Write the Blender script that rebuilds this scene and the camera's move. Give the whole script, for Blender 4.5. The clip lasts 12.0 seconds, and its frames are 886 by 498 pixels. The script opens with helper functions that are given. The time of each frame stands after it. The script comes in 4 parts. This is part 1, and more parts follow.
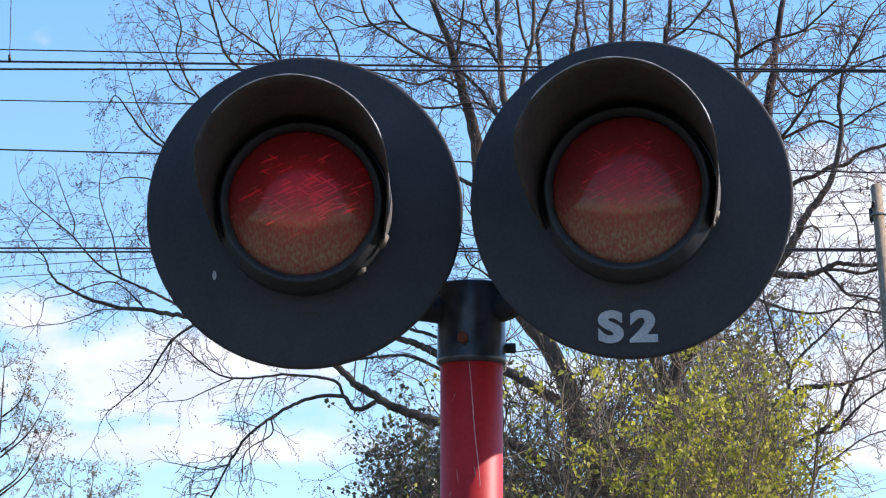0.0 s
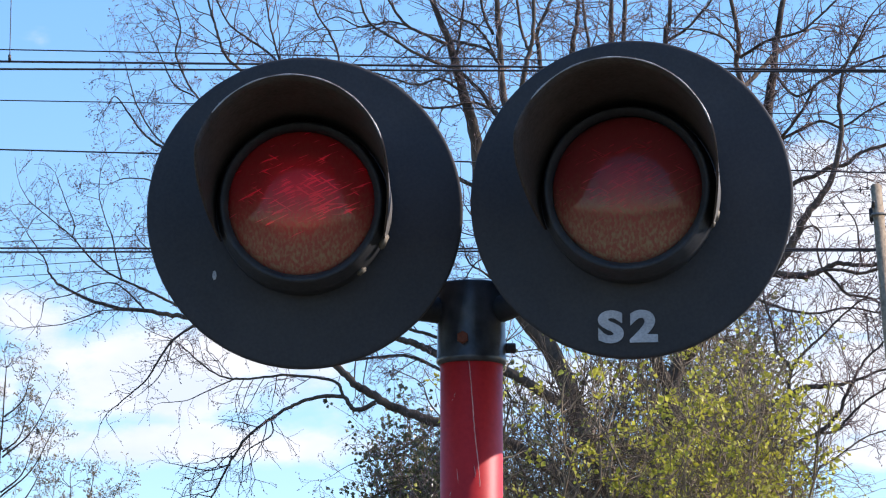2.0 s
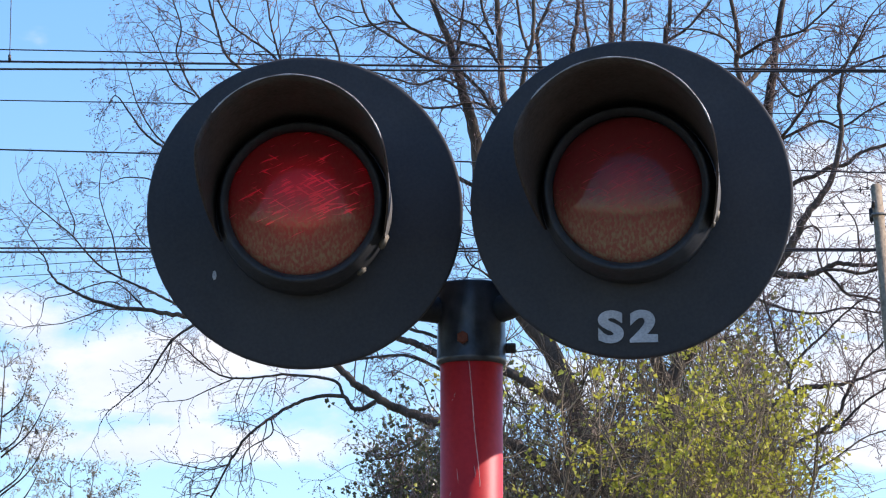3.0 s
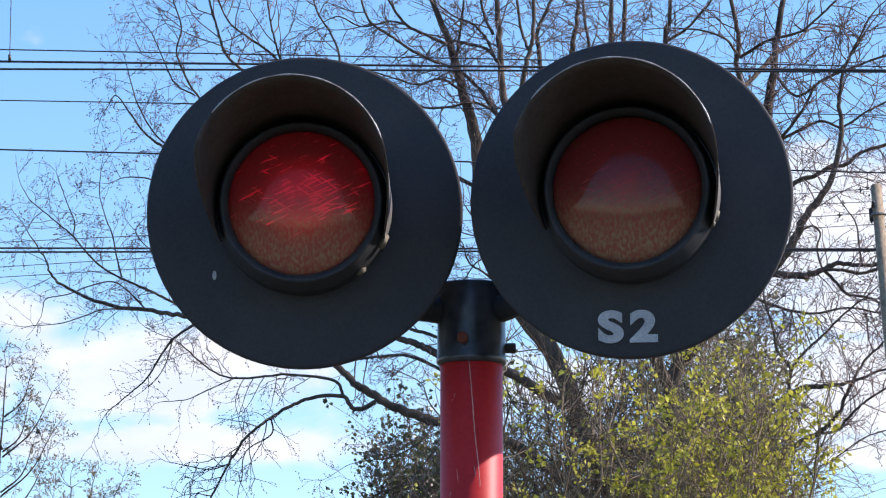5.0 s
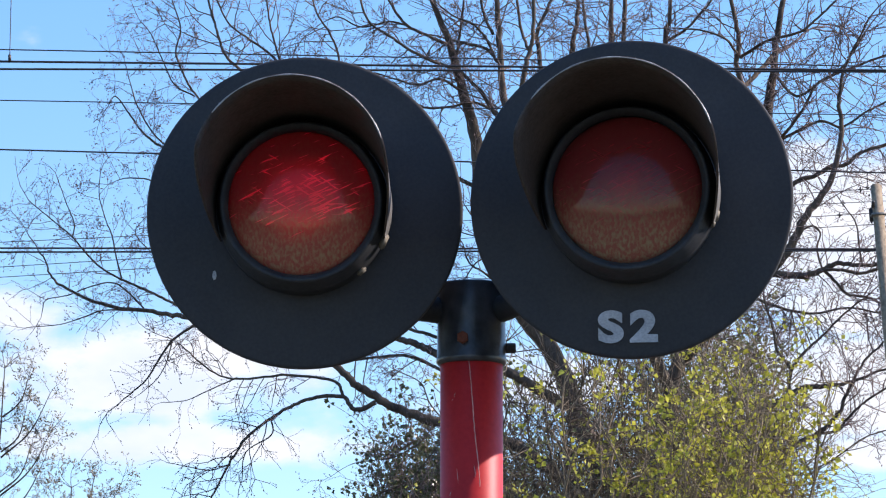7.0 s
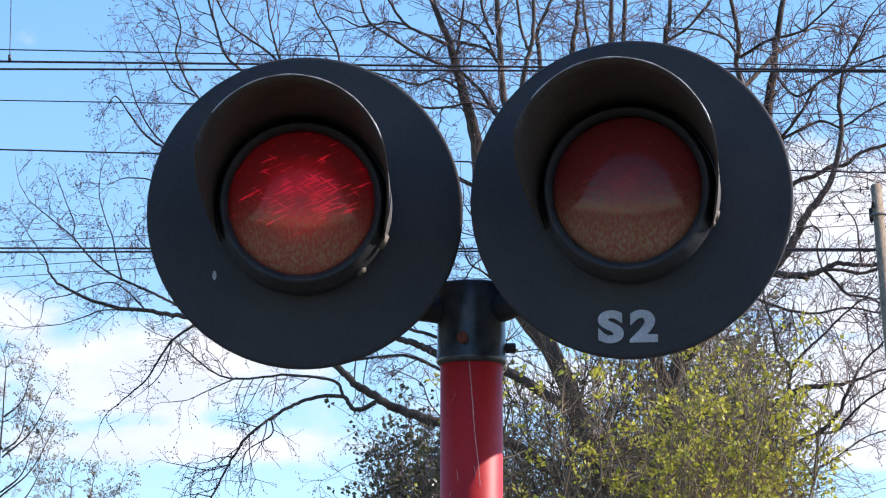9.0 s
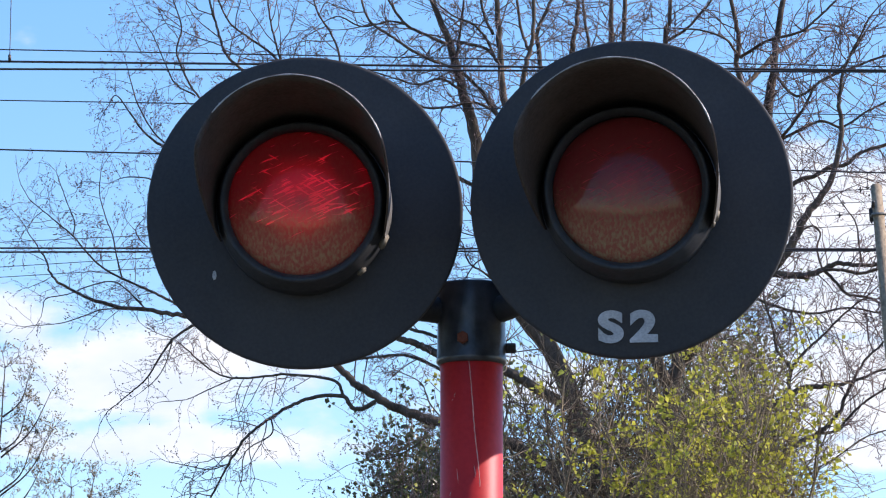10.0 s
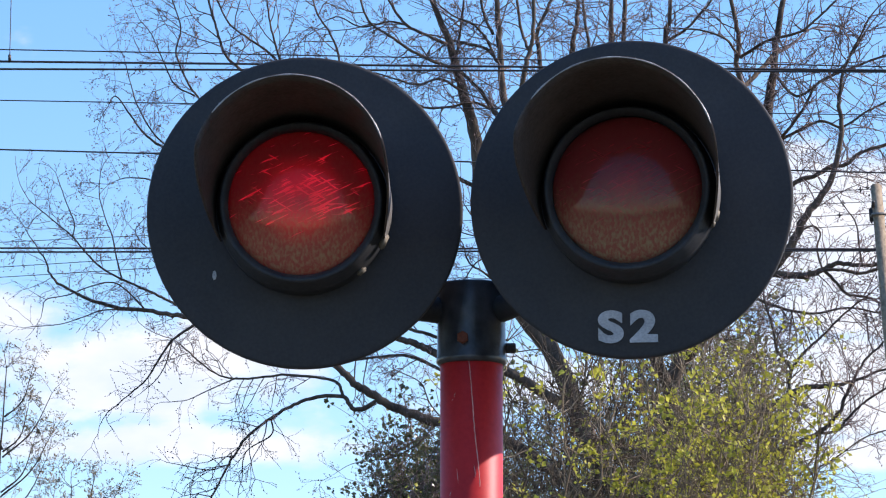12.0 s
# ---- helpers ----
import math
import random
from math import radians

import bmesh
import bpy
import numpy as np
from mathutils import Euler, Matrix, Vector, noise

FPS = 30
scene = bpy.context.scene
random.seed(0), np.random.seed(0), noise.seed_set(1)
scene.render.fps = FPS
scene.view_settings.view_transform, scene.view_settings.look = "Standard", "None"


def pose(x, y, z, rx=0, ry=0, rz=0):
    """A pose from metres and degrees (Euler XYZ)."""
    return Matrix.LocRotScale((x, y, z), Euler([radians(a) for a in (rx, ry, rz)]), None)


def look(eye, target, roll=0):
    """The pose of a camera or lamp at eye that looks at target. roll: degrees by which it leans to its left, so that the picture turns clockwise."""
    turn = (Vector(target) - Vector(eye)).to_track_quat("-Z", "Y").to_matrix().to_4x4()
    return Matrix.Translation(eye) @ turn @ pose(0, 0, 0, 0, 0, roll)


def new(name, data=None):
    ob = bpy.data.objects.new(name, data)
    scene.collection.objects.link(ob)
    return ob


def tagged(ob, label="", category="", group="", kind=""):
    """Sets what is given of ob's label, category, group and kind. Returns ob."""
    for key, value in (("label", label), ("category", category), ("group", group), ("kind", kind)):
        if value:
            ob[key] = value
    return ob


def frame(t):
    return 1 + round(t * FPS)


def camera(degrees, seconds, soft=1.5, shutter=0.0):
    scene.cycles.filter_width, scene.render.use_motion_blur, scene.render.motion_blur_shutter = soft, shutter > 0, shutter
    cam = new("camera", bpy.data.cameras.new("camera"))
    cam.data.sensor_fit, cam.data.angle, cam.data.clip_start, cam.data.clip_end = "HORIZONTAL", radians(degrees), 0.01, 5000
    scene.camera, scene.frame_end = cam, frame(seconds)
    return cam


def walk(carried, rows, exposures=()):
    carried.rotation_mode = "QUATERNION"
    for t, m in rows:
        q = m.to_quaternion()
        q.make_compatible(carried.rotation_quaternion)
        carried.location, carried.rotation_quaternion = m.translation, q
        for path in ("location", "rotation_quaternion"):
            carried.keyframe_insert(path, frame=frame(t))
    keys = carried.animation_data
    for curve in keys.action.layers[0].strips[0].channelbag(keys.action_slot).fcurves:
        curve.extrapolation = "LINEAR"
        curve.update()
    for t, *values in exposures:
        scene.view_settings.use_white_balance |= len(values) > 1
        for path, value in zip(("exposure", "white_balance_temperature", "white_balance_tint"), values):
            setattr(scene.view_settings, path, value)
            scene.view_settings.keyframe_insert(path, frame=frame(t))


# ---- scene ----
cam = camera(11.7, 12.0, soft=1.2)
STAND = pose(0, 0, 1.6, 100)
walk(cam, [(0.0, STAND), (12.0, STAND)], [(0.0, 0.61, 6400, 22), (12.0, 0.61, 6400, 22)])

# ---- sky, sun, exposure ----
SUN_TURN, SUN_RISE = 84.0, 36.5
world = bpy.data.worlds.new("sky")
scene.world = world
world.use_nodes = True
wn = world.node_tree
sky = wn.nodes.new("ShaderNodeTexSky")
sky.sky_type, sky.sun_disc = "NISHITA", False
sky.sun_elevation, sky.sun_rotation = radians(SUN_RISE), radians(SUN_TURN)
sky.air_density, sky.dust_density, sky.ozone_density = 1.0, 0.2, 2.0
deep = wn.nodes.new("ShaderNodeHueSaturation")
deep.inputs["Saturation"].default_value = 1.3
wn.links.new(sky.outputs[0], deep.inputs["Color"])
wn.links.new(deep.outputs[0], wn.nodes["Background"].inputs[0])
wn.nodes["Background"].inputs[1].default_value = 0.15
sun = new("sun", bpy.data.lights.new("sun", "SUN"))
sun.data.energy, sun.data.angle, sun.data.color = 5.0, radians(0.5), (1.0, 0.925, 0.81)
a, e = radians(SUN_TURN), radians(SUN_RISE)
sun.matrix_world = look((math.sin(a) * math.cos(e) * 30, math.cos(a) * math.cos(e) * 30, math.sin(e) * 30), (0, 0, 0))


# ---- materials ----
def nodes_of(name):
    m = bpy.data.materials.new(name)
    m.use_nodes = True
    return m, m.node_tree.nodes, m.node_tree.links


def surface(name, dark, light, rough=0.6, metal=0.0, grain=40.0, stain=5.0, bump=0.2, stretch=(1, 1, 1), islands=0.0, through_light=0.0, spec=0.5):
    """Two scales of noise between two colours, with matching relief."""
    m, n, l = nodes_of(name)
    b = n["Principled BSDF"]
    co = n.new("ShaderNodeTexCoord")
    mp = n.new("ShaderNodeMapping")
    mp.inputs["Scale"].default_value = stretch
    l.new(co.outputs["Object"], mp.inputs[0])
    fine, broad = n.new("ShaderNodeTexNoise"), n.new("ShaderNodeTexNoise")
    for tex, size, detail in ((fine, grain, 5), (broad, stain, 3)):
        tex.inputs["Scale"].default_value, tex.inputs["Detail"].default_value = size, detail
        l.new(mp.outputs[0], tex.inputs["Vector"])
    add = n.new("ShaderNodeMath")
    add.operation = "ADD"
    l.new(fine.outputs[0], add.inputs[0])
    l.new(broad.outputs[0], add.inputs[1])
    fac = add
    if islands:
        geo = n.new("ShaderNodeNewGeometry")
        mul = n.new("ShaderNodeMath")
        mul.operation = "MULTIPLY_ADD"
        mul.inputs[1].default_value = islands
        l.new(geo.outputs["Random Per Island"], mul.inputs[0])
        l.new(add.outputs[0], mul.inputs[2])
        fac = mul
    ramp = n.new("ShaderNodeMapRange")
    ramp.inputs[1].default_value, ramp.inputs[2].default_value = 0.65, 1.35 + islands
    l.new(fac.outputs[0], ramp.inputs[0])
    mix = n.new("ShaderNodeMix")
    mix.data_type = "RGBA"
    mix.inputs["A"].default_value, mix.inputs["B"].default_value = (*dark, 1), (*light, 1)
    l.new(ramp.outputs[0], mix.inputs["Factor"])
    l.new(mix.outputs["Result"], b.inputs["Base Color"])
    b.inputs["Roughness"].default_value, b.inputs["Metallic"].default_value = rough, metal
    b.inputs["Specular IOR Level"].default_value = spec
    if bump:
        bp = n.new("ShaderNodeBump")
        bp.inputs["Strength"].default_value, bp.inputs["Distance"].default_value = bump, 0.3 / grain
        l.new(fine.outputs[0], bp.inputs["Height"])
        l.new(bp.outputs[0], b.inputs["Normal"])
    if through_light:
        tr, ms = n.new("ShaderNodeBsdfTranslucent"), n.new("ShaderNodeMixShader")
        l.new(mix.outputs["Result"], tr.inputs[0])
        ms.inputs[0].default_value = through_light
        l.new(b.outputs[0], ms.inputs[1])
        l.new(tr.outputs[0], ms.inputs[2])
        l.new(ms.outputs[0], n["Material Output"].inputs[0])
    return m


BLACK = surface("black_paint", (0.034, 0.034, 0.036), (0.052, 0.051, 0.052), 0.62, 0, 220, 9, 0.08, spec=0.22)
BEZEL = surface("matt_black_rubber", (0.02, 0.023, 0.027), (0.046, 0.049, 0.054), 0.55, 0, 150, 12, 0.1, spec=0.35)
SOOT = surface("dusty_black_paint", (0.046, 0.037, 0.032), (0.108, 0.089, 0.078), 0.8, 0, 160, 14, 0.1, spec=0.3)
COLLAR = surface("bitumen_paint", (0.018, 0.02, 0.024), (0.075, 0.08, 0.09), 0.32, 0, 60, 14, 0.25)
RED = surface("red_paint", (0.41, 0.012, 0.013), (0.53, 0.022, 0.021), 0.5, 0, 140, 10, 0.06, spec=0.35)
WORN = surface("worn_edge", (0.22, 0.21, 0.2), (0.52, 0.5, 0.47), 0.5, 0.2, 120, 30, 0.1)
WHITE = surface("white_stencil_paint", (0.28, 0.29, 0.31), (0.54, 0.55, 0.56), 0.6, 0, 400, 25, 0.1)
SCRATCHED = surface("scratched_paint", (0.36, 0.12, 0.11), (0.62, 0.42, 0.38), 0.6, 0, 300, 40, 0.1)
RUST = surface("rust", (0.09, 0.02, 0.012), (0.2, 0.06, 0.03), 0.85, 0, 200, 40, 0.4)
STEEL = surface("weathered_steel", (0.1, 0.1, 0.095), (0.28, 0.27, 0.25), 0.55, 0.5, 150, 20, 0.2)
CLIP = surface("dusty_steel", (0.09, 0.075, 0.055), (0.25, 0.22, 0.17), 0.7, 0.2, 200, 60, 0.2)
BARK = surface("bark", (0.03, 0.022, 0.016), (0.16, 0.115, 0.08), 0.9, 0, 70, 7, 1.0, (1, 1, 0.3))
TWIG = surface("twig_bark", (0.07, 0.047, 0.043), (0.27, 0.195, 0.17), 0.85, 0, 60, 3, 0, islands=0.6)
BUD = surface("buds", (0.13, 0.085, 0.09), (0.34, 0.23, 0.21), 0.7, 0, 60, 3, 0, islands=0.6)
SHOOT = surface("pale_shoot_bark", (0.06, 0.042, 0.026), (0.3, 0.225, 0.135), 0.8, 0, 60, 3, 0, islands=0.6)
THICKET = surface("brown_stem_bark", (0.03, 0.021, 0.014), (0.13, 0.092, 0.058), 0.85, 0, 60, 3, 0, islands=0.6)
CATKIN = surface("pale_opening_bud", (0.3, 0.27, 0.19), (0.66, 0.61, 0.47), 0.7, 0, 60, 3, 0, islands=0.6, through_light=0.5)
LEAF_YELLOW = surface("young_leaf", (0.2, 0.195, 0.018), (0.74, 0.7, 0.1), 0.5, 0, 30, 2, 0, islands=0.9, through_light=0.5)
LEAF_OLIVE = surface("olive_leaf", (0.1, 0.1, 0.04), (0.28, 0.28, 0.11), 0.5, 0, 30, 2, 0, islands=0.9, through_light=0.4)
LEAF_IVY = surface("ivy_leaf", (0.06, 0.068, 0.032), (0.2, 0.21, 0.11), 0.26, 0, 30, 2, 0, islands=0.9, through_light=0.2)
WIRE = surface("wire", (0.03, 0.028, 0.03), (0.06, 0.055, 0.055), 0.6, 0.3, 60, 2, 0)
CONCRETE = surface("concrete", (0.17, 0.13, 0.09), (0.45, 0.36, 0.25), 0.9, 0, 60, 4, 0.5)
GRASS = surface("dry_grass_ground", (0.03, 0.031, 0.02), (0.085, 0.076, 0.05), 0.95, 0, 6, 0.4, 0.4)


def lens_material(name, tilt, seed):
    """Red glass with slanting pressed ribs, their glints and a hot centre painted into the translucent colour, under a
    film of speckled dust.
    """
    m, n, l = nodes_of(name)
    n.remove(n["Principled BSDF"])
    co, sp = n.new("ShaderNodeTexCoord"), n.new("ShaderNodeTexNoise")
    mp = n.new("ShaderNodeMapping")
    mp.inputs["Scale"].default_value = (1, 1, 0.55)
    mp.inputs["Rotation"].default_value = (0, radians(20), 0)
    l.new(co.outputs["Object"], mp.inputs[0])
    sp.inputs["Scale"].default_value, sp.inputs["Detail"].default_value = 260, 3
    l.new(mp.outputs[0], sp.inputs["Vector"])
    patch = n.new("ShaderNodeTexNoise")
    patch.inputs["Scale"].default_value = 14
    l.new(co.outputs["Object"], patch.inputs["Vector"])
    rise = n.new("ShaderNodeSeparateXYZ")
    l.new(co.outputs["Object"], rise.inputs[0])
    low = n.new("ShaderNodeMapRange")
    low.interpolation_type = "SMOOTHSTEP"
    low.inputs[1].default_value, low.inputs[2].default_value = 0.035, -0.085
    low.inputs[3].default_value, low.inputs[4].default_value = 0.06, 0.8
    l.new(rise.outputs["Z"], low.inputs[0])
    speck = n.new("ShaderNodeMapRange")
    speck.inputs[1].default_value, speck.inputs[2].default_value = 0.4, 0.68
    speck.inputs[3].default_value = 0.35
    l.new(sp.outputs[0], speck.inputs[0])
    dust_amount = n.new("ShaderNodeMath")
    dust_amount.operation = "MULTIPLY"
    l.new(speck.outputs[0], dust_amount.inputs[0])
    l.new(low.outputs[0], dust_amount.inputs[1])
    clear, red, glow, mix2, mix3 = (n.new("ShaderNodeBsdfTransparent"), n.new("ShaderNodeBsdfDiffuse"), n.new("ShaderNodeBsdfTranslucent"),
                                    n.new("ShaderNodeMixShader"), n.new("ShaderNodeMixShader"))
    clear.inputs[0].default_value = (0.9, 0.05, 0.09, 1)
    red.inputs[0].default_value = (0.26, 0.026, 0.029, 1)
    # Noise ribs in the translucent colour stand in for refracted glints of lamplight.
    sets = []
    for lean, spot, less in ((tilt, seed, 0.0), (tilt - 56, seed + 7, 0.05), (2, seed + 4, 0.08)):
        turn, wide, rib, fade = n.new("ShaderNodeMapping"), n.new("ShaderNodeMapping"), n.new("ShaderNodeTexNoise"), n.new("ShaderNodeMath")
        turn.inputs["Rotation"].default_value = (0, radians(lean), 0)
        wide.inputs["Scale"].default_value, wide.inputs["Location"].default_value = (26, 0, 250), (spot, 0, spot)
        l.new(co.outputs["Object"], turn.inputs[0])
        l.new(turn.outputs[0], wide.inputs[0])
        rib.inputs["Scale"].default_value, rib.inputs["Detail"].default_value, rib.inputs["Distortion"].default_value = 1.0, 2, 0.35
        l.new(wide.outputs[0], rib.inputs["Vector"])
        fade.operation = "SUBTRACT"
        fade.inputs[1].default_value = less
        l.new(rib.outputs[0], fade.inputs[0])
        sets.append(fade)
    both, area, amount, total, zone, strength = (n.new("ShaderNodeMath"), n.new("ShaderNodeTexNoise"), n.new("ShaderNodeMapRange"), n.new("ShaderNodeMath"),
                                                 n.new("ShaderNodeMapRange"), n.new("ShaderNodeMapRange"))
    both.operation, total.operation = "MAXIMUM", "ADD"
    l.new(sets[0].outputs[0], both.inputs[0])
    l.new(sets[1].outputs[0], both.inputs[1])
    every = n.new("ShaderNodeMath")
    every.operation = "MAXIMUM"
    l.new(both.outputs[0], every.inputs[0])
    l.new(sets[2].outputs[0], every.inputs[1])
    area.inputs["Scale"].default_value = 30
    l.new(co.outputs["Object"], area.inputs["Vector"])
    amount.inputs[1].default_value, amount.inputs[2].default_value, amount.inputs[3].default_value, amount.inputs[4].default_value = 0.35, 0.65, -0.06, 0.05
    l.new(area.outputs[0], amount.inputs[0])
    l.new(every.outputs[0], total.inputs[0])
    # Fades the ribs downwards, painting in the weaker lamplight of the lower lens.
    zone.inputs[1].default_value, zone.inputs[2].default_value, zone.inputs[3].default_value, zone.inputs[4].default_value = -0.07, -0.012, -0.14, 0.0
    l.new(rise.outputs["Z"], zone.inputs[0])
    upper_glow = n.new("ShaderNodeMath")
    upper_glow.operation = "ADD"
    l.new(amount.outputs[0], upper_glow.inputs[0])
    l.new(zone.outputs[0], upper_glow.inputs[1])
    # More ribs towards the centre, so the lamp's falloff is painted in.
    flat, reach, centre_glow, glow_bias = n.new("ShaderNodeCombineXYZ"), n.new("ShaderNodeVectorMath"), n.new("ShaderNodeMapRange"), n.new("ShaderNodeMath")
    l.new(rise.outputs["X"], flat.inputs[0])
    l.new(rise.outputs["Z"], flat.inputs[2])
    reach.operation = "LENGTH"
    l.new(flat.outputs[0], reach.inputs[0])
    centre_glow.inputs[1].default_value, centre_glow.inputs[2].default_value, centre_glow.inputs[3].default_value, centre_glow.inputs[4].default_value = 0.0, 0.1, 0.09, -0.07
    l.new(reach.outputs["Value"], centre_glow.inputs[0])
    glow_bias.operation = "ADD"
    l.new(upper_glow.outputs[0], glow_bias.inputs[0])
    l.new(centre_glow.outputs[0], glow_bias.inputs[1])
    l.new(glow_bias.outputs[0], total.inputs[1])
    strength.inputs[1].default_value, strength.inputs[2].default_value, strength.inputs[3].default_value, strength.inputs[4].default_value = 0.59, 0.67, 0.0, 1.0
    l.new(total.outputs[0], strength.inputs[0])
    ribs, rib_layer = n.new("ShaderNodeMix"), n.new("ShaderNodeAddShader")
    ribs.data_type = "RGBA"
    ribs.inputs["B"].default_value = (0.95, 0.05, 0.1, 1)
    l.new(strength.outputs[0], ribs.inputs["Factor"])
    # Hot spot of lamplight painted into the translucent colour, darkening towards the rim.
    thin, hot_centre = n.new("ShaderNodeMapRange"), n.new("ShaderNodeMix")
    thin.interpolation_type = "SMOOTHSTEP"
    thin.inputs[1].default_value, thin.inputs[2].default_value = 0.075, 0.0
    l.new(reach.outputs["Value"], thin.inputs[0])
    hot_centre.data_type = "RGBA"
    hot_centre.inputs["A"].default_value, hot_centre.inputs["B"].default_value = (0.04, 0.0013, 0.0045, 1), (0.62, 0.02, 0.06, 1)
    l.new(thin.outputs[0], hot_centre.inputs["Factor"])
    l.new(hot_centre.outputs["Result"], ribs.inputs["A"])
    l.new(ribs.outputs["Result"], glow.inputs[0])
    l.new(red.outputs[0], rib_layer.inputs[0])
    l.new(glow.outputs[0], rib_layer.inputs[1])
    mix2.inputs[0].default_value = 0.02
    l.new(rib_layer.outputs[0], mix2.inputs[1])
    l.new(clear.outputs[0], mix2.inputs[2])
    dust = n.new("ShaderNodeBsdfDiffuse")
    dust.inputs[0].default_value = (0.31, 0.235, 0.12, 1)
    l.new(dust_amount.outputs[0], mix3.inputs[0])
    l.new(mix2.outputs[0], mix3.inputs[1])
    l.new(dust.outputs[0], mix3.inputs[2])
    gloss, fres, mix4 = n.new("ShaderNodeBsdfGlossy"), n.new("ShaderNodeFresnel"), n.new("ShaderNodeMixShader")
    gloss.inputs["Roughness"].default_value = 0.09
    fres.inputs[0].default_value = 1.34
    bp = n.new("ShaderNodeBump")
    bp.inputs["Strength"].default_value, bp.inputs["Distance"].default_value = 0.12, 0.0004
    l.new(sp.outputs[0], bp.inputs["Height"])
    l.new(bp.outputs[0], gloss.inputs["Normal"])
    l.new(fres.outputs[0], mix4.inputs[0])
    l.new(mix3.outputs[0], mix4.inputs[1])
    l.new(gloss.outputs[0], mix4.inputs[2])
    l.new(mix4.outputs[0], n["Material Output"].inputs[0])
    return m


def glow_material():
    m, n, l = nodes_of("lamp_glow")
    em = n.new("ShaderNodeEmission")
    em.inputs[0].default_value, em.inputs[1].default_value = (1.0, 0.02, 0.11, 1), 9000.0
    l.new(em.outputs[0], n["Material Output"].inputs[0])
    return m


REFLECTOR = surface("tarnished_reflector", (0.012, 0.012, 0.012), (0.028, 0.028, 0.028), 0.85, 0, 120, 25, 0.2)

GLOW = glow_material()


def cloud_material():
    """Soft white banks with ragged edges, clear between."""
    m, n, l = nodes_of("cloud")
    n.remove(n["Principled BSDF"])
    co = n.new("ShaderNodeTexCoord")
    total = None
    for x, z, rx, rz, h in CLOUDS:
        mp = n.new("ShaderNodeMapping")
        mp.vector_type = "TEXTURE"
        mp.inputs["Location"].default_value, mp.inputs["Scale"].default_value = (x, 0, z), (rx, 1, rz)
        l.new(co.outputs["Object"], mp.inputs[0])
        ln, mr = n.new("ShaderNodeVectorMath"), n.new("ShaderNodeMapRange")
        ln.operation = "LENGTH"
        l.new(mp.outputs[0], ln.inputs[0])
        mr.inputs[1].default_value, mr.inputs[2].default_value, mr.inputs[3].default_value, mr.inputs[4].default_value = 0.0, 1.6, h, 0.0
        l.new(ln.outputs["Value"], mr.inputs[0])
        if total is None:
            total = mr
        else:
            mx = n.new("ShaderNodeMath")
            mx.operation = "MAXIMUM"
            l.new(total.outputs[0], mx.inputs[0])
            l.new(mr.outputs[0], mx.inputs[1])
            total = mx
    mp = n.new("ShaderNodeMapping")
    mp.inputs["Scale"].default_value = (1, 1, 2.0)
    l.new(co.outputs["Object"], mp.inputs[0])
    nz = n.new("ShaderNodeTexNoise")
    nz.inputs["Scale"].default_value, nz.inputs["Detail"].default_value, nz.inputs["Roughness"].default_value = 0.022, 6, 0.55
    l.new(mp.outputs[0], nz.inputs["Vector"])
    sub = n.new("ShaderNodeMath")
    sub.operation = "MULTIPLY_ADD"
    sub.inputs[1].default_value = 1.1
    l.new(nz.outputs[0], sub.inputs[0])
    l.new(total.outputs[0], sub.inputs[2])
    cover = n.new("ShaderNodeMapRange")
    cover.interpolation_type = "SMOOTHSTEP"
    cover.inputs[1].default_value, cover.inputs[2].default_value = 0.85, 1.3
    l.new(sub.outputs[0], cover.inputs[0])
    em, tr, ms = n.new("ShaderNodeEmission"), n.new("ShaderNodeBsdfTransparent"), n.new("ShaderNodeMixShader")
    em.inputs[1].default_value = 0.72
    shade, tone, bulk = n.new("ShaderNodeTexNoise"), n.new("ShaderNodeMix"), n.new("ShaderNodeMapRange")
    shade.inputs["Scale"].default_value, shade.inputs["Detail"].default_value = 0.014, 4
    l.new(mp.outputs[0], shade.inputs["Vector"])
    bulk.inputs[1].default_value, bulk.inputs[2].default_value = 0.38, 0.6
    l.new(shade.outputs[0], bulk.inputs[0])
    tone.data_type = "RGBA"
    tone.inputs["A"].default_value, tone.inputs["B"].default_value = (0.74, 0.88, 1.0, 1), (0.9, 0.98, 1.0, 1)
    l.new(bulk.outputs[0], tone.inputs["Factor"])
    l.new(tone.outputs["Result"], em.inputs[0])
    l.new(cover.outputs[0], ms.inputs[0])
    l.new(tr.outputs[0], ms.inputs[1])
    l.new(em.outputs[0], ms.inputs[2])
    l.new(ms.outputs[0], n["Material Output"].inputs[0])
    return m


# ---- mesh helpers ----
def mesh_of(name, verts, faces, material, smooth=True):
    me = bpy.data.meshes.new(name)
    me.from_pydata([tuple(v) for v in verts], [], faces)
    for mt in material if isinstance(material, (list, tuple)) else [material]:
        me.materials.append(mt)
    if smooth:
        me.shade_smooth()
    me.update()
    return me


def part(name, shape, material, parent, label="", smooth=True, m=None):
    """One mesh under a thing or a part; shape is (verts, faces) or a bmesh."""
    if isinstance(shape, bmesh.types.BMesh):
        me = bpy.data.meshes.new(name)
        shape.to_mesh(me)
        shape.free()
        me.materials.append(material)
        if smooth:
            me.shade_smooth()
    else:
        me = mesh_of(name, shape[0], shape[1], material, smooth)
    ob = new(name, me)
    ob.parent = parent
    if m is not None:
        ob.matrix_basis = m
    return tagged(ob, label)


def thing(name, at, label, category, group="", kind=""):
    ob = new(name)
    ob.location = at
    ob.empty_display_size = 0.1
    return tagged(ob, label, category, group, kind)


